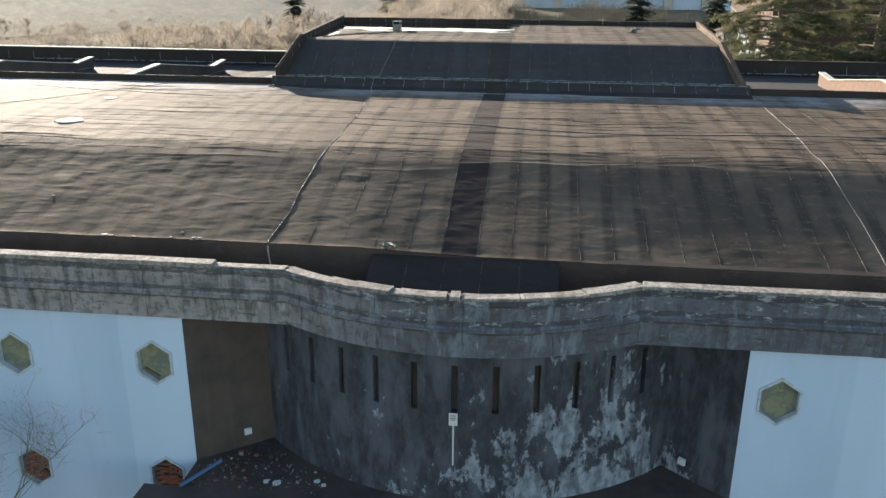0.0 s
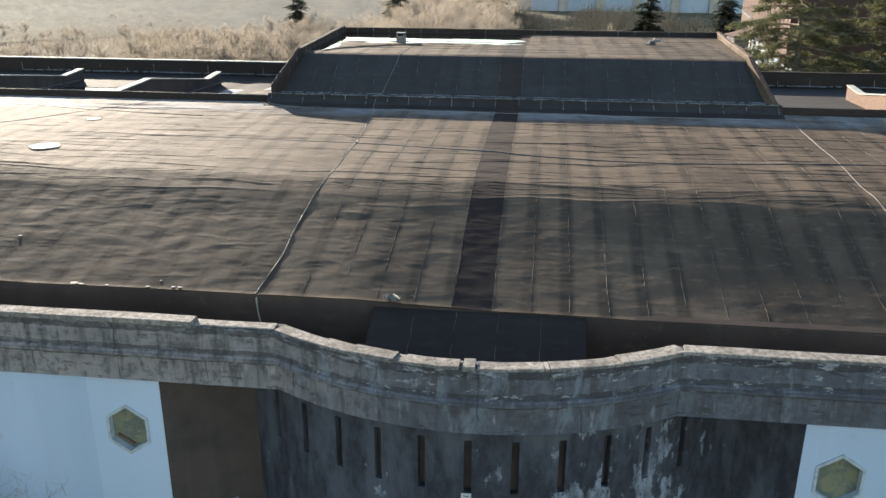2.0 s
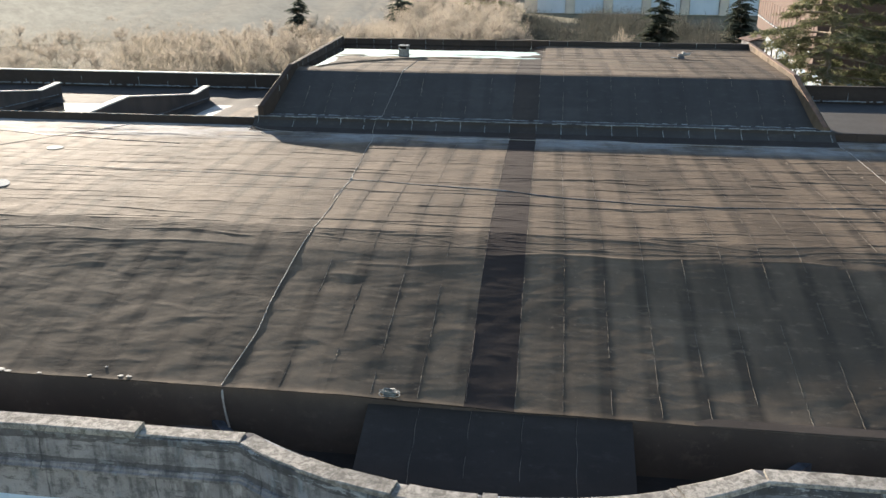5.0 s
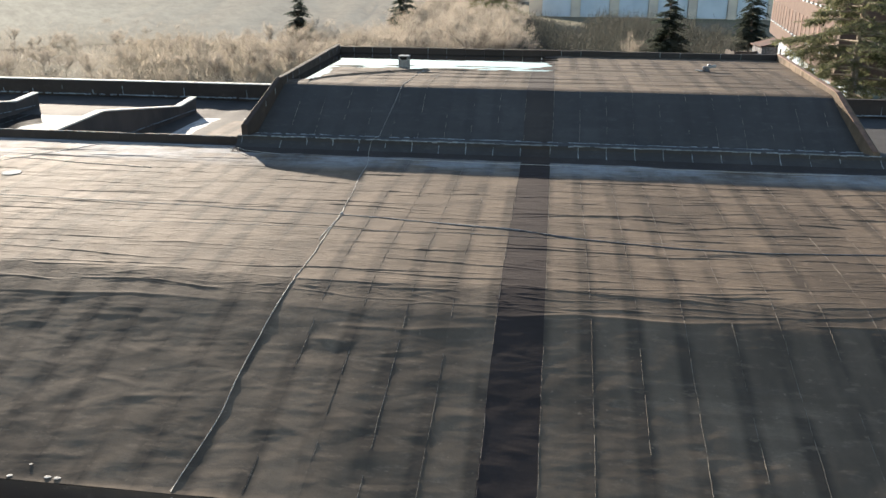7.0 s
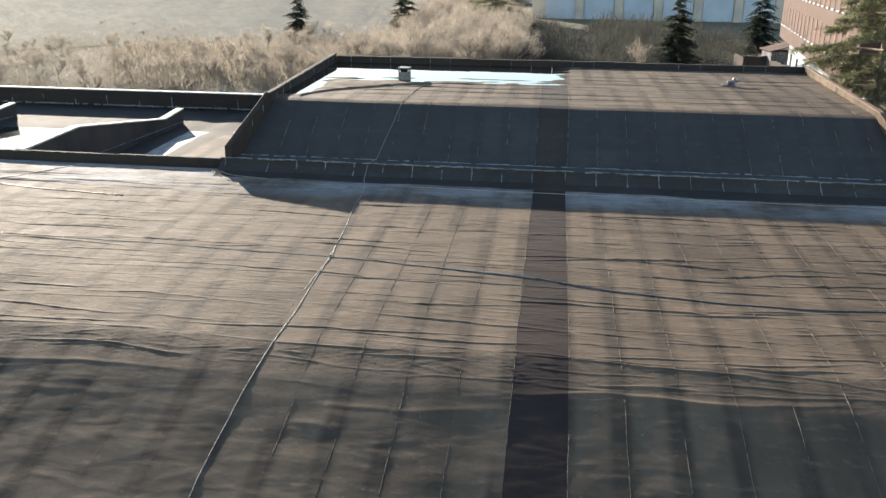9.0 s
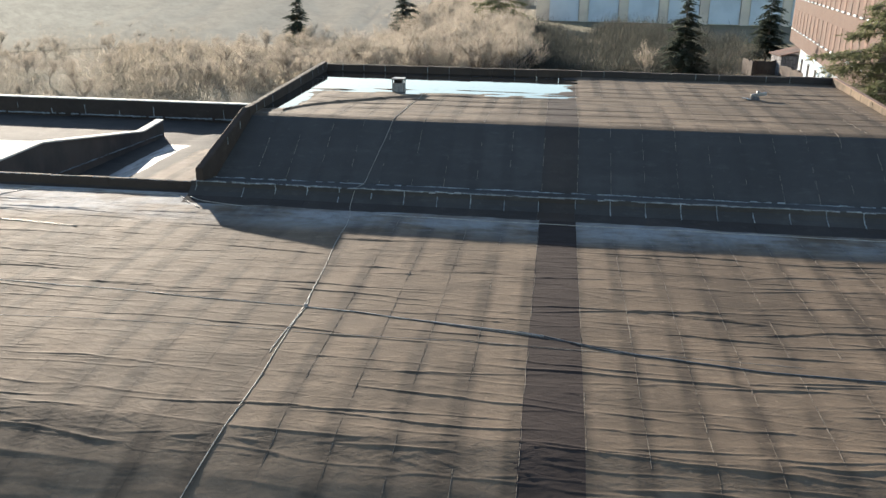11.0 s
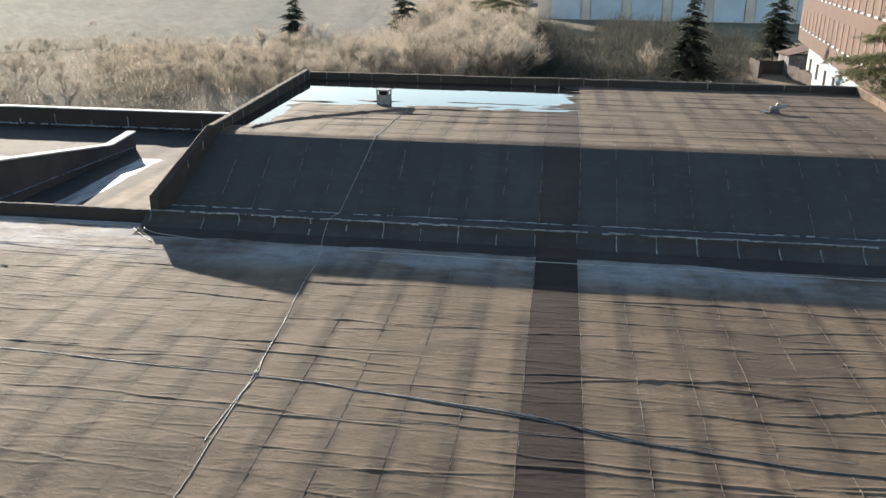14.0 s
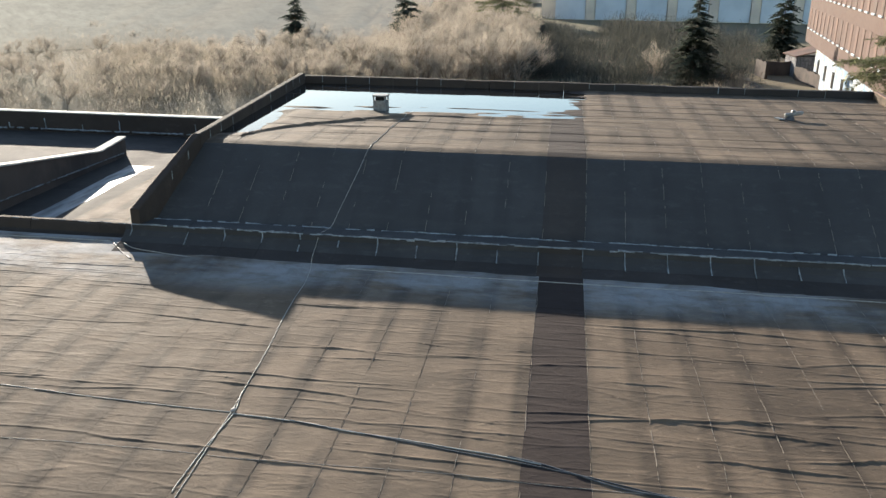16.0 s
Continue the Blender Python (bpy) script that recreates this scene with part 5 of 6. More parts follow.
c.location = (-1.26, 1.70, on_roof(-1.26, 1.72))
tagged(c, "tangled coil of grey wire at the roof edge", "wire coil")

# scraps of litter along the eave
for x, y, s in ((-8.55, 1.72, 0.11), (-8.38, 1.70, 0.07), (-7.76, 1.70, 0.05), (-6.8, 1.72, 0.05), (-6.22, 1.76, 0.06), (-6.06, 1.75, 0.06), (-10.9, 3.4, 0.05), (-6.6, 1.9, 0.03)):
    bm = bmesh.new()
    s *= 0.7
    bmesh.ops.create_icosphere(bm, subdivisions=2, radius=s)
    for v in bm.verts:
        v.co = Vector((v.co.x * 1.3, v.co.y * 0.9, v.co.z * 0.10)) * (1 + 0.5 * noise.noise(v.co * 22 + Vector((x, 0, 0))))
    o = part("litter_scrap", bm, LITTER)
    y = y - 0.06 if y < 1.8 else y
    o.location = (x, y, on_roof(x, y) + s * 0.06)
    tagged(o, "pale crumpled scrap lying on the felt", "litter", "litter along the eave")


def vent_box(x, y):
    z = UP_Z - 0.02
    v = empty("roof_vent", x, y, z, "small square sheet-metal roof vent with a flat cap", "vent", rz=-4)
    bm = bmesh.new()
    box(bm, -0.19, 0.19, -0.19, 0.19, 0.0, 0.30, 0.01)
    part("body", bm, ZINC, v)
    for sx in (-1, 1):
        for sy in (-1, 1):
            part("leg", boxed(sx * 0.17 - 0.02, sx * 0.17 + 0.02, sy * 0.17 - 0.02, sy * 0.17 + 0.02, 0.302, 0.42), ZINC, v)
    part("core", boxed(-0.13, 0.13, -0.13, 0.13, 0.302, 0.418), DARK, v)
    part("cap", boxed(-0.21, 0.21, -0.21, 0.21, 0.422, 0.462, 0.008), ZINC, v)
    return v


vent_box(-5.0, 25.2)


def broken_vent(x, y):
    z = on_roof(x, y)
    v = empty("pipe_vent", x, y, z, "broken vent pipe lying beside its base", "vent", rz=10)
    bm = bmesh.new()
    bmesh.ops.create_cone(bm, cap_ends=True, segments=14, radius1=0.17, radius2=0.12, depth=0.12, matrix=pose(0, 0, 0.06))
    part("base", bm, CONCRETE_SOOT, v)
    part("pipe", boxed(-0.20, 0.36, -0.055, 0.055, 0.0, 0.11, 0.04, m=pose(0.05, -0.02, 0.10, 0, -6, 10)), ZINC, v)
    part("elbow", boxed(-0.06, 0.06, -0.05, 0.05, 0.0, 0.13, 0.035, m=pose(0.10, 0.03, 0.15, 14, 10, 0)), ZINC, v)
    part("flange", boxed(-0.16, 0.02, -0.12, 0.12, 0.0, 0.035, 0.01, m=pose(-0.22, 0.0, 0.01, 0, 6, 20)), MORTAR, v)
    return v


broken_vent(6.75, 25.7)

# ---------------------------------------------------------------- things on the front and the terrace
b = empty("notice_board", 0.64, BOW_Y - math.sqrt(WALL_R ** 2 - 0.04 ** 2) - 0.06, 5.62, "small white notice board on a thin white post", "sign")
part("panel", boxed(-0.10, 0.10, -0.012, 0.012, 0.0, 0.32, 0.004), WHITE, b)
for k, (w2, z2) in enumerate(((0.12, 0.26), (0.14, 0.20), (0.10, 0.15))):
    part("print_bar", boxed(-w2 / 2, w2 / 2, -0.017, -0.0125, z2 - 0.012, z2 + 0.012), CONCRETE_SOOT, b, "grey bar of unreadable print")
part("post", boxed(-0.015, 0.015, 0.014, 0.062, -1.08, 0.28), WHITE, b)
for x, y, nm in ((-4.92, 0.95, "white plastic junction box low on the dark wall"), (6.17, 0.97, "white plastic junction box low on the dark wall")):
    o = empty("junction_box", x, y, 3.9, nm, "junction box", "junction boxes", rz=39 if x < 0 else -41)
    o.scale = (0.8, 0.8, 0.8)
    part("body", boxed(-0.12, 0.12, -0.05, 0.049, 0, 0.22, 0.012), WHITE, o)
    part("lid", boxed(-0.105, 0.105, -0.062, -0.0505, 0.015, 0.205, 0.004), WHITE, o)

rt = random.Random(31)


def stone(name, x, y, z, s, material, label, category, group, squash=0.7):
    bm = bmesh.new()
    bmesh.ops.create_icosphere(bm, subdivisions=1, radius=s)
    q = Vector((rt.uniform(0, 50), rt.uniform(0, 50), 0))
    for v in bm.verts:
        n = v.co.normalized()
        v.co *= 1 + 0.9 * noise.noise(n * 1.9 + q)
        v.co.z *= squash
    o = part(name, bm, material)
    o.matrix_world = pose(x, y, z + s * squash * 0.55, 0, 0, rt.uniform(0, 360))
    return tagged(o, label, category, group)


for k in range(26):
    x, y = rt.uniform(-5.3, -3.2), rt.uniform(-0.8, 1.1)
    if (x - CX) ** 2 + (y - BOW_Y) ** 2 < 7.35 ** 2 or y > (x + 6.05) * 0.8:
        continue
    stone("rubble_stone", x, y, TERRACE_Z, rt.uniform(0.03, 0.08), (RUST, BRICK, RUBBLE, STAINED)[k % 4], "broken lump of masonry on the terrace", "rubble", "terrace rubble")
for x, y, s in ((-4.0, -0.45, 0.10), (-3.72, -0.5, 0.12), (-2.75, -0.30, 0.10), (-2.55, -0.42, 0.07), (3.45, -0.55, 0.07)):
    stone("plaster_lump", x, y, TERRACE_Z, s, WHITE, "fallen slab of white plaster", "rubble", "fallen plaster", 0.2)
vs, fs = [], []
for k in range(500):
    x, y = rt.uniform(-5.9, -2.6), rt.uniform(-0.85, 1.3)
    if (x - CX) ** 2 + (y - BOW_Y) ** 2 < 7.25 ** 2 or y > (x + 6.05) * 0.8:
        continue
    s = rt.uniform(0.015, 0.05)
    a = [(x + rt.uniform(-s, s), y + rt.uniform(-s, s), TERRACE_Z + 0.002 + (0 if i < 4 else s)) for i in range(5)]
    n = len(vs)
    vs += a
    fs += [(n, n + 1, n + 4), (n + 1, n + 2, n + 4), (n + 2, n + 3, n + 4), (n + 3, n, n + 4)]
tagged(data_part("rubble_crumbs", vs, fs, RUBBLE), "scattered crumbs of plaster and brick", "rubble", kind="stuff")
bm = bmesh.new()
box(bm, -0.045, 0.045, 0, 1.15, 0, 0.05, 0.012, m=pose(-6.0, -0.95, TERRACE_Z + 0.02, 12, 0, -42))
tagged(part("plank", bm, BLUE), "blue-painted plank leaning on the rubble", "plank")

# ---------------------------------------------------------------- trees
def limb(out, tips, p, d, ln, r, depth, rng, up):
    """One limb and those that leave it."""
    n = 5
    pts = [p.copy()]
    for i in range(n):
        d = (d + Vector((rng.uniform(-1, 1), rng.uniform(-1, 1), rng.uniform(-0.5, 1) * up)) * 0.20).normalized()
        p = p + d * ln / n
        pts.append(p.copy())
    out.append(tube_data(pts, r, 5 if depth > 2 else 3, r * 0.55))
    if depth == 0:
        tips.append((pts[2], d, ln))
        tips.append((pts[-1], d, ln))
        return
    for k in range(rng.randint(3, 4) if depth > 1 else 4):
        at = pts[rng.randint(2, n)]
        a, b = rng.uniform(0, 6.28), rng.uniform(0.4, 0.95)
        side = Vector((math.cos(a), math.sin(a), 0.35))
        limb(out, tips, at, (d * (1 - b * 0.5) + side * b).normalized(), ln * rng.uniform(0.55, 0.78), r * 0.52, depth - 1, rng, up)
    tips.append((pts[-1], d, ln))


def twig_spray(tips, rng, per, size, width):
    vs, fs = [], []
    for p, d, ln in tips:
        for k in range(per):
            a = Vector((rng.gauss(0, 1), rng.gauss(0, 1), rng.gauss(0.35, 0.8))).normalized()
            a = (a + d * 0.9).normalized()
            q = p + Vector((rng.gauss(0, 1), rng.gauss(0, 1), rng.gauss(0, 1))) * size * 0.25
            e = q + a * size * rng.uniform(0.5, 1.2)
            w = a.cross(Vector((rng.gauss(0, 1), rng.gauss(0, 1), rng.gauss(0, 1)))).normalized() * width
            n = len(vs)
            mid = (q + e) / 2 + w * rng.uniform(-3, 3)
            vs += [tuple(q - w), tuple(q + w), tuple(mid + w * 0.7), tuple(mid - w * 0.7), tuple(e)]
            fs += [(n, n + 1, n + 2, n + 3), (n + 3, n + 2, n + 4)]
    return vs, fs


def bare_tree(seed, h, per=10, width=0.012, spread=0.9, depth=3, girth=1.0):
    """Leafless tree: trunk and limbs, and a crown of fine twigs."""
    rng = random.Random(seed)
    t = empty("bare_tree", 0, 0, -0.1, "leafless broad tree with fine brown twigs", "tree", "bare trees")
    out, tips = [], []
    limb(out, tips, Vector((0, 0, 0)), Vector((0, 0, 1)), h * 0.42, h * 0.017 * girth, depth, rng, spread)
    for k in range(4):
        a = k * 1.57 + rng.uniform(-0.5, 0.5)
        limb(out, tips, Vector((0, 0, h * rng.uniform(0.12, 0.3))), Vector((math.cos(a), math.sin(a), 0.9)).normalized(), h * 0.32, h * 0.009 * girth, depth - 1, rng, spread)
    data_part("trunk", *join(out), BARK, t, smooth=True)
    data_part("crown", *twig_spray(tips, rng, per, h * 0.085, width), TWIGS, t)
    return t


def spruce(seed, h, r, name="spruce", label="dark green spruce with drooping boughs", material=None, layers=26, gap=1.0):
    """Conifer: trunk and whorls of boughs set with flat sprays of needles."""
    rng = random.Random(seed)
    t = empty(name, 0, 0, -0.1, label, "tree", "conifers")
    data_part("trunk", *tube_data([(0, 0, 0), (0.03 * h * 0.2, 0, h * 0.5), (0, 0, h)], h * 0.016, 7, 0.02), BARK, t, smooth=True)
    vs, fs, wood = [], [], []
    for L in range(layers):
        f = L / (layers - 1)
        z = h * (0.10 + 0.88 * f)
        reach = r * (1 - f) ** 0.8 * rng.uniform(0.8, 1.15) + 0.15
        for k in range(max(4, int(9 * (1 - f * 0.4)))):
            if rng.random() > gap:
                continue
            a = rng.uniform(0, 6.28)
            ln = reach * rng.uniform(0.65, 1.1)
            d = Vector((math.cos(a), math.sin(a), 0))
            zz = z + rng.uniform(-0.02, 0.02) * h
            p = [Vector((0, 0, zz)) + d * ln * s + Vector((0, 0, (0.12 * s - 0.35 * s * s) * ln * 0.8)) for s in (0, 0.35, 0.7, 1.0)]
            wood.append(tube_data(p, 0.012 * h * 0.18 + 0.012, 3, 0.008))
            n = int(14 + ln * 17)
            for q in range(n):
                s = rng.uniform(0.12, 1.02)
                c = Vector((0, 0, zz)) + d * ln * s + Vector((0, 0, (0.12 * s - 0.35 * s * s) * ln * 0.8))
                side = d.cross(Vector((0, 0, 1))) * rng.choice((-1, 1))
                e = (side * rng.uniform(0.5, 1) + d * rng.uniform(0.2, 0.9) + Vector((0, 0, rng.uniform(-0.5, 0.15)))).normalized()
                sl = (0.24 + 0.36 * (1 - s)) * min(1.6, 0.5 + ln * 0.35) * rng.uniform(0.6, 1.3)
                wv = e.cross(Vector((rng.uniform(-.5, .5), rng.uniform(-.5, .5), 1))).normalized() * sl * 0.28
                k0 = len(vs)
                vs += [tuple(c), tuple(c + e * sl * 0.5 + wv), tuple(c + e * sl), tuple(c + e * sl * 0.5 - wv)]
                fs.append((k0, k0 + 1, k0 + 2, k0 + 3))
    data_part("branchwork", *join(wood), BARK, t)
    data_part("needles", vs, fs, material or NEEDLES, t)
    return t


def cedar(seed, h, r):
    """Old cedar: long level boughs with plates of needles and wide gaps."""
    rng = random.Random(seed)
    t = empty("cedar", 0, 0, -0.1, "old cedar with long level boughs and gaps", "tree", "conifers")
    data_part("trunk", *tube_data([(0, 0, 0), (0.1, 0.05, h * 0.4), (0.0, 0.1, h * 0.75), (0.1, 0, h)], 0.34, 9, 0.05), BARK, t, smooth=True)
    vs, fs, wood = [], [], []
    for L in range(96):
        f = L / 95
        z = h * (0.14 + 0.84 * f)
        ln = r * (1.0 - 0.75 * f ** 1.4) * rng.uniform(0.55, 1.1)
        a = L * 2.4 + rng.uniform(-0.4, 0.4)
        d = Vector((math.cos(a), math.sin(a), 0))
        rise = rng.uniform(-0.12, 0.18)
        bend = lambda s: Vector((0, 0, z)) + d * ln * s + Vector((0, 0, (rise * s - 0.10 * s * s) * ln)) + d.cross(Vector((0, 0, 1))) * 0.15 * math.sin(s * 4 + L)
        wood.append(tube_data([bend(s) for s in (0, 0.2, 0.4, 0.6, 0.8, 1.0)], 0.085, 5, 0.012))
        for b in range(int(5 + ln * 3.2)):
            s = rng.uniform(0.22, 1.0)
            base = bend(s)
            sa = a + rng.choice((-1, 1)) * rng.uniform(0.4, 1.2)
            sd = Vector((math.cos(sa), math.sin(sa), rng.uniform(-0.45, 0.05)))
            sl = (0.35 + 0.30 * ln * (1 - s) + 0.35) * rng.uniform(0.6, 1.1)
            wood.append(tube_data([base, base + sd * sl * 0.5, base + sd * sl - Vector((0, 0, 0.05 * sl))], 0.018, 3, 0.004))
            for q in range(int(22 + sl * 44)):
                u = rng.uniform(0.05, 1.05)
                c = base + sd * sl * u - Vector((0, 0, 0.05 * sl * u * u))
                e = Vector((rng.gauss(0, 1), rng.gauss(0, 1), rng.gauss(-0.15, 0.45)))
                e = (e.normalized() + sd * 0.6).normalized()
                nl = rng.uniform(0.16, 0.40)
                wv = e.cross(Vector((rng.gauss(0, 0.7), rng.gauss(0, 0.7), 1))).normalized() * nl * 0.065
                k0 = len(vs)
                vs += [tuple(c), tuple(c + e * nl * 0.5 + wv), tuple(c + e * nl), tuple(c + e * nl * 0.5 - wv)]
                fs.append((k0, k0 + 1, k0 + 2, k0 + 3))
    data_part("branchwork", *join(wood), BARK, t, smooth=True)
    data_part("needles", vs, fs, CEDAR, t)
    return t


def stand(ob, x, y, turn=0, s=1.0):
    ob.matrix_world = Matrix.Translation((x, y, ground_z(x, y) - 0.1)) @ pose(0, 0, 0, 0, 0, turn) @ Matrix.Scale(s, 4)


def stand_copy(ob, x, y, turn, s):
    c = copy_thing(ob, Matrix.Identity(4))
    stand(c, x, y, turn, s)
    return c


c1 = cedar(3, 17.0, 8.2)
stand(c1, 18.6, 44.5, 20)
c2 = stand_copy(c1, 25.5, 45.0, 140, 1.02)
c2["label"] = "second old cedar, denser and darker"
s1 = spruce(5, 16.0, 4.4, layers=34)
stand(s1, 14.2, 95.0, 0, 0.74)
s2 = spruce(8, 12.0, 4.6, layers=24)
stand(s2, 28.8, 119.0, 0, 0.85)
for ob, x, y, a, s in ((s1, -22, 121, 200, 0.72), (s1, -37, 116, 80, 0.62), (s2, 40, 110, 10, 1.1), (s2, 46, 128, 190, 1.3), (s1, 52, 96, 80, 1.1)):
    stand_copy(ob, x, y, a, s)
c3 = stand_copy(c1, -9.0, 128, 70, 0.72)
c3["label"] = "spreading cedar standing among bare trees"

trees = [bare_tree(100 + i, hh, 9, 0.014) for i, hh in enumerate((10.5, 9.0, 11.5, 8.0))]
for ob, x, y in zip(trees, (-9, 9.8, -16, -23), (84, 92, 88, 96)):
    stand(ob, x, y, 30, 0.62)
trees[1].matrix_world = trees[1].matrix_world @ Matrix.Diagonal((0.5, 0.5, 1.0, 1.0))
rw = random.Random(77)
spots = [(-9, 84), (9.8, 92), (-16, 88), (-23, 96)]
tries = 0
while len(spots) < 215 and tries < 9000:
    tries += 1
    y = 80 + 30 * rw.random() if rw.random() < 0.72 else 110 + 80 * rw.random()
    x = (-0.03 - 0.52 * rw.random()) * (y + 5)
    # the track and the yard behind the building stay open; the wood thins out and sinks towards the west
    if x > -0.045 * y or (y > 110 and x < -0.2 * y):
        continue
    if any((x - a) ** 2 + (y - b) ** 2 < 7 for a, b in spots):
        continue
    spots.append((x, y))
    big = float(np.interp(x / y, (-0.52, -0.38, -0.25, -0.12), (0.26, 0.42, 0.56, 0.74)))
    stand_copy(trees[rw.randrange(4)], x, y, rw.uniform(0, 360), big * rw.uniform(0.8, 1.15))
while len(spots) < 330 and tries < 20000:                 # low scattered trees on the western slope
    tries += 1
    y = 70 + 75 * rw.random()
    x = -rw.uniform(0.46, 0.92) * (y + 5)
    if any((x - a) ** 2 + (y - b) ** 2 < 16 for a, b in spots):
        continue
    spots.append((x, y))
    stand_copy(trees[rw.randrange(4)], x, y, rw.uniform(0, 360), rw.uniform(0.2, 0.38))
t = bare_tree(140, 12.2, 7, 0.008, 0.9, 3, 0.7)
stand(t, -5.0, 38.5, 15)
t.matrix_world = t.matrix_world @ Matrix.Diagonal((0.26, 0.26, 1.0, 1.0))
t["label"] = "slender bare tree rising behind the raised roof"
t = bare_tree(151, 6.4, 3, 0.0035, 1.3, 4, 0.42)
stand(t, -11.55, -1.25, 200, 1.15)
t["label"] = "young bare tree in front of the painted wall"


def brush(name, spots, n, size, h, material, label, seed, lean=0.25, rise=(0.2, 1.6)):
    """A tangle of thin stems and blades."""
    r = random.Random(seed)
    vs, fs = [], []
    for k in range(n):
        x0, y0, rad = spots[r.randrange(len(spots))]
        x, y = x0 + r.gauss(0, rad * 0.5), y0 + r.gauss(0, rad * 0.5)
        z = ground_z(x, y)
        hh = h * r.uniform(0.4, 1.2) * math.exp(-(((x - x0) ** 2 + (y - y0) ** 2) / (1.6 * rad * rad)))
        a = r.uniform(0, 6.28)
        d = Vector((math.cos(a), math.sin(a), 0))
        base = Vector((x, y, z + hh * r.uniform(-0.05, 0.7)))
        e = base + d * size * r.uniform(0.4, 1.4) + Vector((0, 0, size * r.uniform(*rise)))
        w = d.cross(Vector((0, 0, 1))) * size * r.uniform(0.012, 0.035)
        mid = (base + e) / 2 + Vector((0, 0, size * lean * 0.4))
        q = len(vs)
        vs += [tuple(base - w * 0.4), tuple(base + w * 0.4), tuple(mid + w), tuple(mid - w), tuple(e)]
        fs += [(q, q + 1, q + 2, q + 3), (q + 3, q + 2, q + 4)]
    return tagged(data_part(name, vs, fs, material), label, "shrubs", kind="stuff")


rb = random.Random(55)
wood = [((-0.05 - 0.48 * rw.random()) * (y + 5), y, rb.uniform(2.0, 5)) for y in [76 + 36 * rb.random() for _ in range(170)]]
brush("undergrowth", wood, 130000, 0.6, 2.0, BRUSH, "brown leafless undergrowth of the wood", 61)
slope = [(-rb.uniform(0.42, 0.98) * (y + 5), y, rb.uniform(1.8, 4.2)) for y in [66 + 84 * rb.random() ** 1.1 for _ in range(400)]]
brush("thicket", slope, 120000, 0.62, 4.6, BRUSH, "brown leafless thicket on the western slope", 64, 0.25, (-0.4, 0.9))
dark = [(rb.uniform(-0.085, 0.215) * y, y, rb.uniform(2.0, 4.5)) for y in [92 + 66 * rb.random() for _ in range(100)]]
brush("evergreen_shrubs", dark, 95000, 0.75, 4.8, BRUSH_GREEN, "dark evergreen shrubs along the far yard", 62)
near = [(rb.uniform(13, 17), rb.uniform(82, 87), rb.uniform(0.8, 1.4)) for _ in range(5)] + [(17.8, 84, 1.6), (18.6, 90, 1.8), (19.2, 96, 1.4), (1.2, 82, 1.1), (1.5, 82.5, 1.2), (1.0, 82.2, 1.0), (-4, 80, 1.5), (-7.5, 79, 1.6), (8.5, 84, 1.0)]
brush("dry_shrubs", near, 12000, 0.5, 1.9, BRUSH, "dry brown shrubs and weeds in the yard", 63)

# ---------------------------------------------------------------- buildings behind
# long pale workshop with blue bays
wk = empty("workshop", 16.0, 190.0, 3.2, "long pale workshop with blue panelled bays", "building", rz=0)
part("wall", boxed(-21, 45, 0.0, 14, 0, 13.0), PLASTER, wk)
part("roof", boxed(-21.6, 45.6, -0.6, 14.6, 13.02, 13.5), TILE, wk)
for k in range(7):
    x = -18 + k * 8.6
    part("bay_panel", boxed(x, x + 6.4, -0.25, -0.02, 0.9, 11.5), CLADDING, wk, "pale blue panelled bay")
    part("bay_post", boxed(x + 6.55, x + 8.35, -0.6, -0.02, 0, 12.4), PLASTER, wk)
    part("bay_rail", boxed(x, x + 6.4, -0.32, -0.26, 5.8, 6.2), FRAME, wk)
ann = empty("annexe", -9.5, 176.0, 3.2, "small plastered annexe with a flat roof", "building")
part("wall", boxed(-2.5, 2.5, 0, 5, 0, 8.4), PLASTER, ann)
part("roof", boxed(-2.8, 2.8, -0.3, 5.3, 8.42, 8.7), TILE, ann)
part("door", boxed(0.2, 1.6, -0.08, -0.005, 0, 2.2), DARK, ann)

# red-brick block with a white ground floor
bb = empty("brick_block", 27.3, 102.0, 3.6, "red-brick block over a white graffitied ground floor", "building", rz=-98)
part("ground_floor", boxed(0.9, 47, 1.2, 16, 0, 4.4), GRAFFITI, bb, "white wall sprayed with graffiti")
part("wall", boxed(0, 48, 0, 18, 4.42, 16.5), FAR_BRICK, bb)
part("roof", boxed(-0.4, 48.4, -0.4, 18.4, 16.52, 17.0), TILE, bb)
for r2, z in enumerate((6.0, 9.4, 12.8)):
    for k in range(18):
        wd = empty("window", 1.8 + k * 2.6, -0.02, z)
        wd.parent = bb
        part("pane", boxed(-0.48, 0.48, -0.02, 0.01, 0, 2.1), TILE, wd)
        part("sill", boxed(-0.56, 0.56, -0.12, -0.022, -0.12, 0), FRAME, wd)
for k in range(8):
    wd = empty("window", 4 + k * 5.4, 1.18, 1.2)
    wd.parent = bb
    part("pane", boxed(-0.6, 0.6, -0.03, 0.01, 0, 1.6), DARK, wd)
    part("window_frame", boxed(-0.7, 0.7, -0.06, -0.032, 1.6, 1.72), FRAME, wd)

# ruined stone enclosure in the yard
hut = empty("ruined_enclosure", 23.4, 103.5, ground_z(23.4, 103.5) - 0.1, "roofless stone enclosure with crumbling walls", "ruin", rz=6)
rh = random.Random(14)


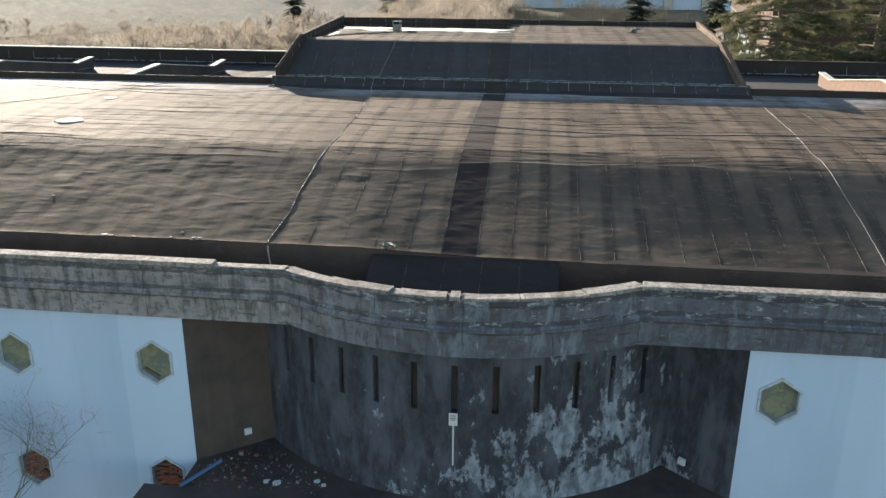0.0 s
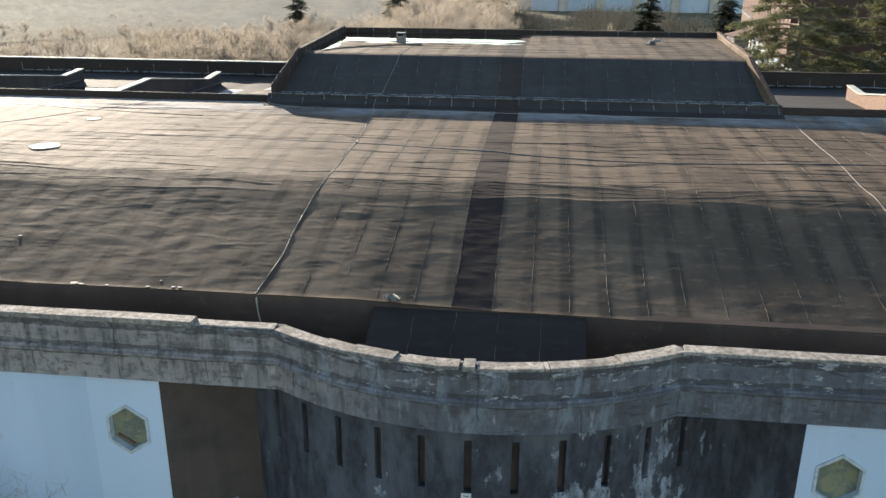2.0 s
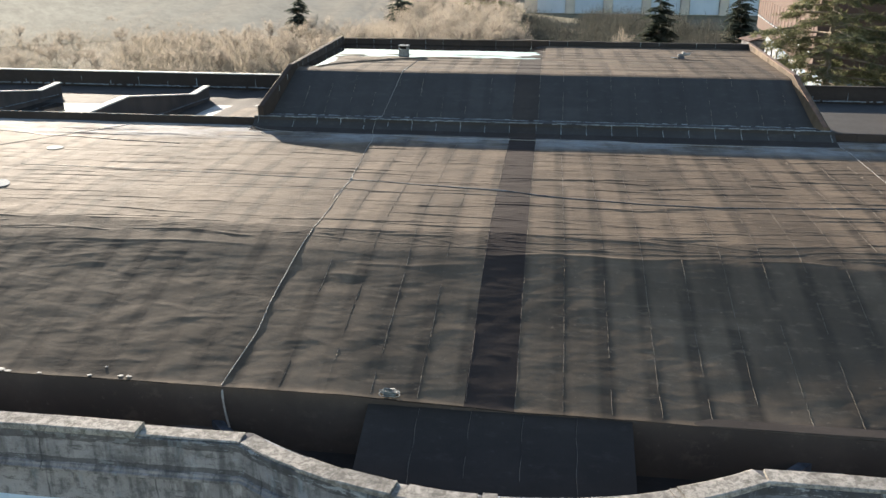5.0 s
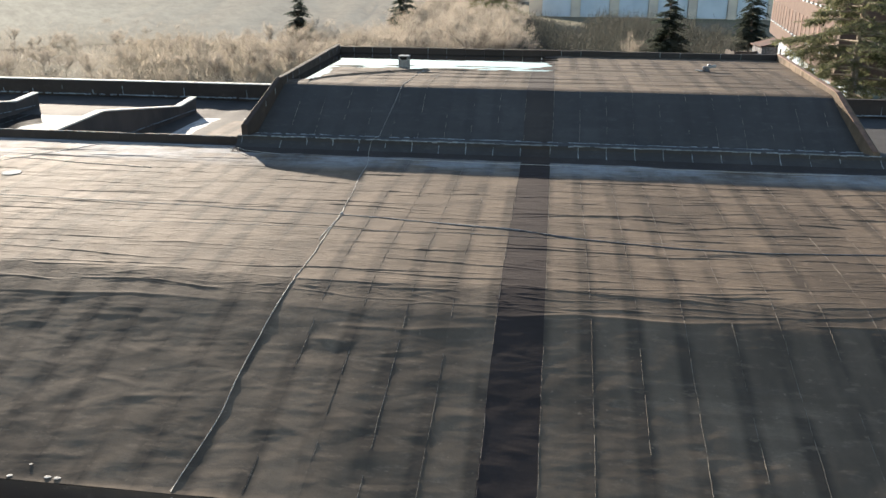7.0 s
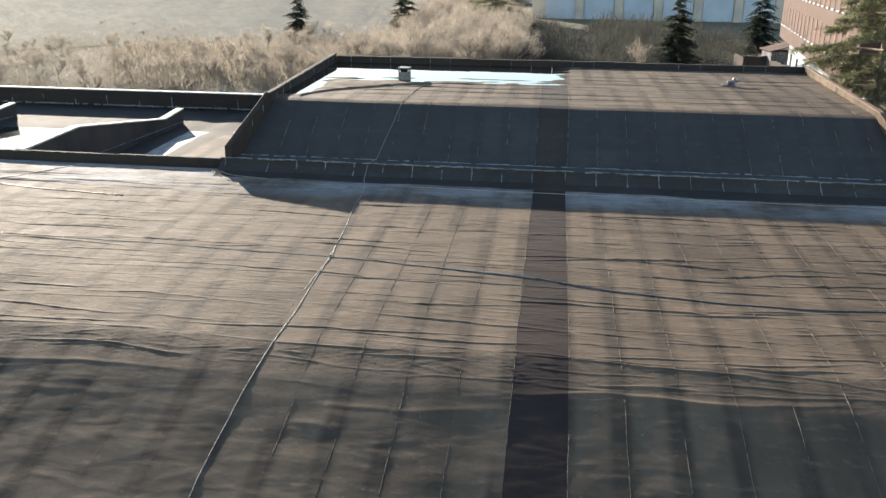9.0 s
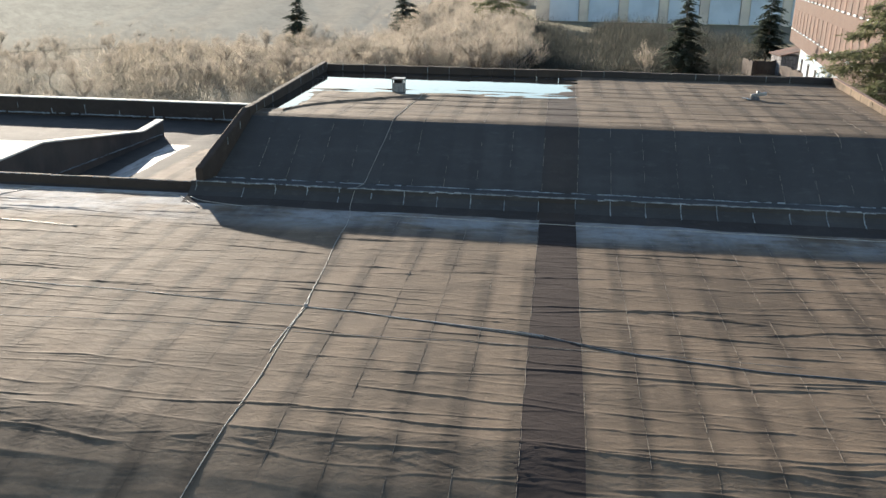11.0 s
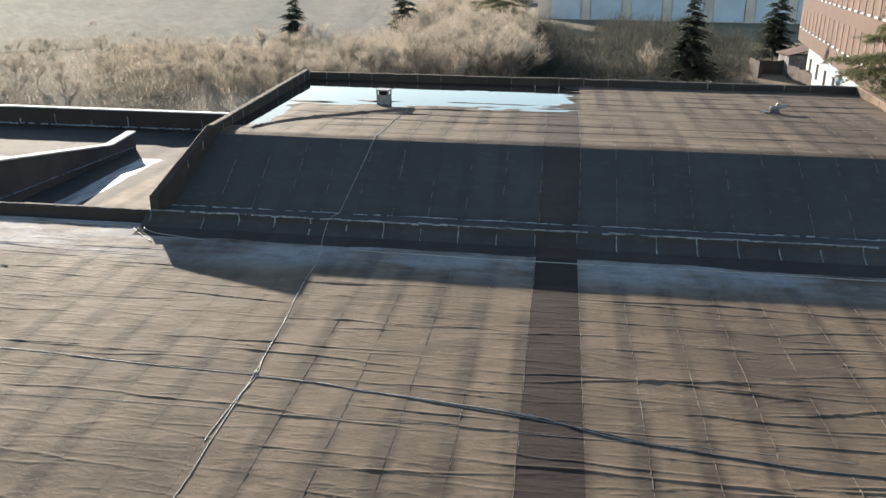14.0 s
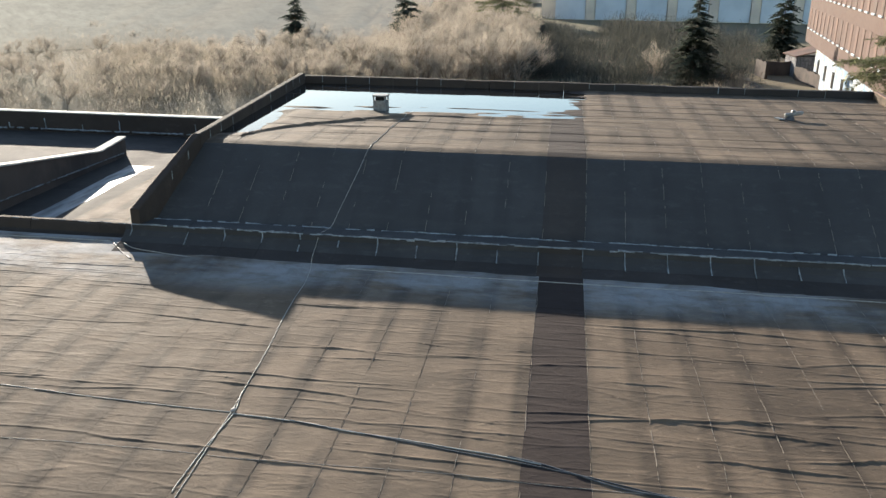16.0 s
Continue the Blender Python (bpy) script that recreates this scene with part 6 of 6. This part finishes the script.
def broken_wall(x0, y0, x1, y1, h):
    """Masonry wall with a crumbled top."""
    d = Vector((x1 - x0, y1 - y0, 0))
    n = max(4, int(d.length / 0.55))
    side = Vector((-d.y, d.x, 0)).normalized() * 0.16
    bm = bmesh.new()
    prev = None
    for k in range(n + 1):
        p = Vector((x0, y0, 0)) + d * (k / n)
        z = h * (0.78 + 0.22 * noise.noise(Vector((p.x * 0.35, p.y * 0.35, h)))) + rh.uniform(-0.14, 0.14)
        ring = [bm.verts.new(v) for v in (p - side, p - side * 0.8 + Vector((0, 0, z)), p + side * 0.8 + Vector((0, 0, z + rh.uniform(-0.08, 0.08))), p + side)]
        if prev:
            for q in range(3):
                bm.faces.new((prev[q], prev[q + 1], ring[q + 1], ring[q]))
        else:
            bm.faces.new(ring)
        prev = ring
    bm.faces.new(prev)
    part("wall", bm, STAINED, hut)


broken_wall(0.0, -1.5, 0.0, 2.2, 2.5)
broken_wall(0.2, 2.1, 4.0, 2.1, 2.3)
broken_wall(3.45, -1.0, 3.45, -16.0, 2.1)
heap = bmesh.new()
for k in range(40):
    r = rh.uniform(0.25, 0.8)
    g = bmesh.ops.create_icosphere(heap, subdivisions=1, radius=r, matrix=pose(rh.uniform(4.2, 7.6), rh.uniform(-13.5, -1.5), rh.uniform(0.0, 1.0), rh.uniform(0, 90), rh.uniform(0, 90), 0))
    for v in g["verts"]:
        v.co.z *= 0.8
part("heap", heap, CONCRETE_SOOT, hut, "heap of rubble behind the wall")
part("lean_to", boxed(3.9, 7.4, 0.4, 4, 0, 2.5, 0.08), CONCRETE_SOOT, hut)
part("lean_to_roof", boxed(-2.1, 2.1, -2.1, 2.1, 0, 0.14, 0.02, m=pose(5.7, 2.2, 2.95, 0, -14, 0)), TILE, hut, "sloping dark roof sheet")

# yard and track
def strip_sheet(name, pts, width, material, label, category, lift=0.05):
    v, f = [], []
    for i, (x, y) in enumerate(pts):
        a, b = pts[max(0, i - 1)], pts[min(len(pts) - 1, i + 1)]
        d = Vector((b[0] - a[0], b[1] - a[1], 0)).normalized()
        s = Vector((-d.y, d.x, 0)) * width / 2
        for q in (-1, 1):
            v.append((x + s.x * q, y + s.y * q, ground_z(x, y) + lift))
        if i:
            f.append((2 * i - 2, 2 * i - 1, 2 * i + 1, 2 * i))
    return tagged(data_part(name, v, f, material), label, category, kind="structure")


strip_sheet("road", [(19 - 0.02 * k, 40 + 4.0 * k) for k in range(28)], 6.0, ASPHALT, "cracked old asphalt yard track", "road")

# distant wooded hillside, haze light in its emission: the nearer slope to the west, and the far one behind all
for name, first, last, R, depth, top, label in (("backdrop_near", -78, -11, 126, 8.6, 10.6, "wooded slope with haze light painted on as emission"), ("backdrop", -16, 75, 250, 3.0, 13, "distant wooded hillside with sunlit haze painted on as emission")):
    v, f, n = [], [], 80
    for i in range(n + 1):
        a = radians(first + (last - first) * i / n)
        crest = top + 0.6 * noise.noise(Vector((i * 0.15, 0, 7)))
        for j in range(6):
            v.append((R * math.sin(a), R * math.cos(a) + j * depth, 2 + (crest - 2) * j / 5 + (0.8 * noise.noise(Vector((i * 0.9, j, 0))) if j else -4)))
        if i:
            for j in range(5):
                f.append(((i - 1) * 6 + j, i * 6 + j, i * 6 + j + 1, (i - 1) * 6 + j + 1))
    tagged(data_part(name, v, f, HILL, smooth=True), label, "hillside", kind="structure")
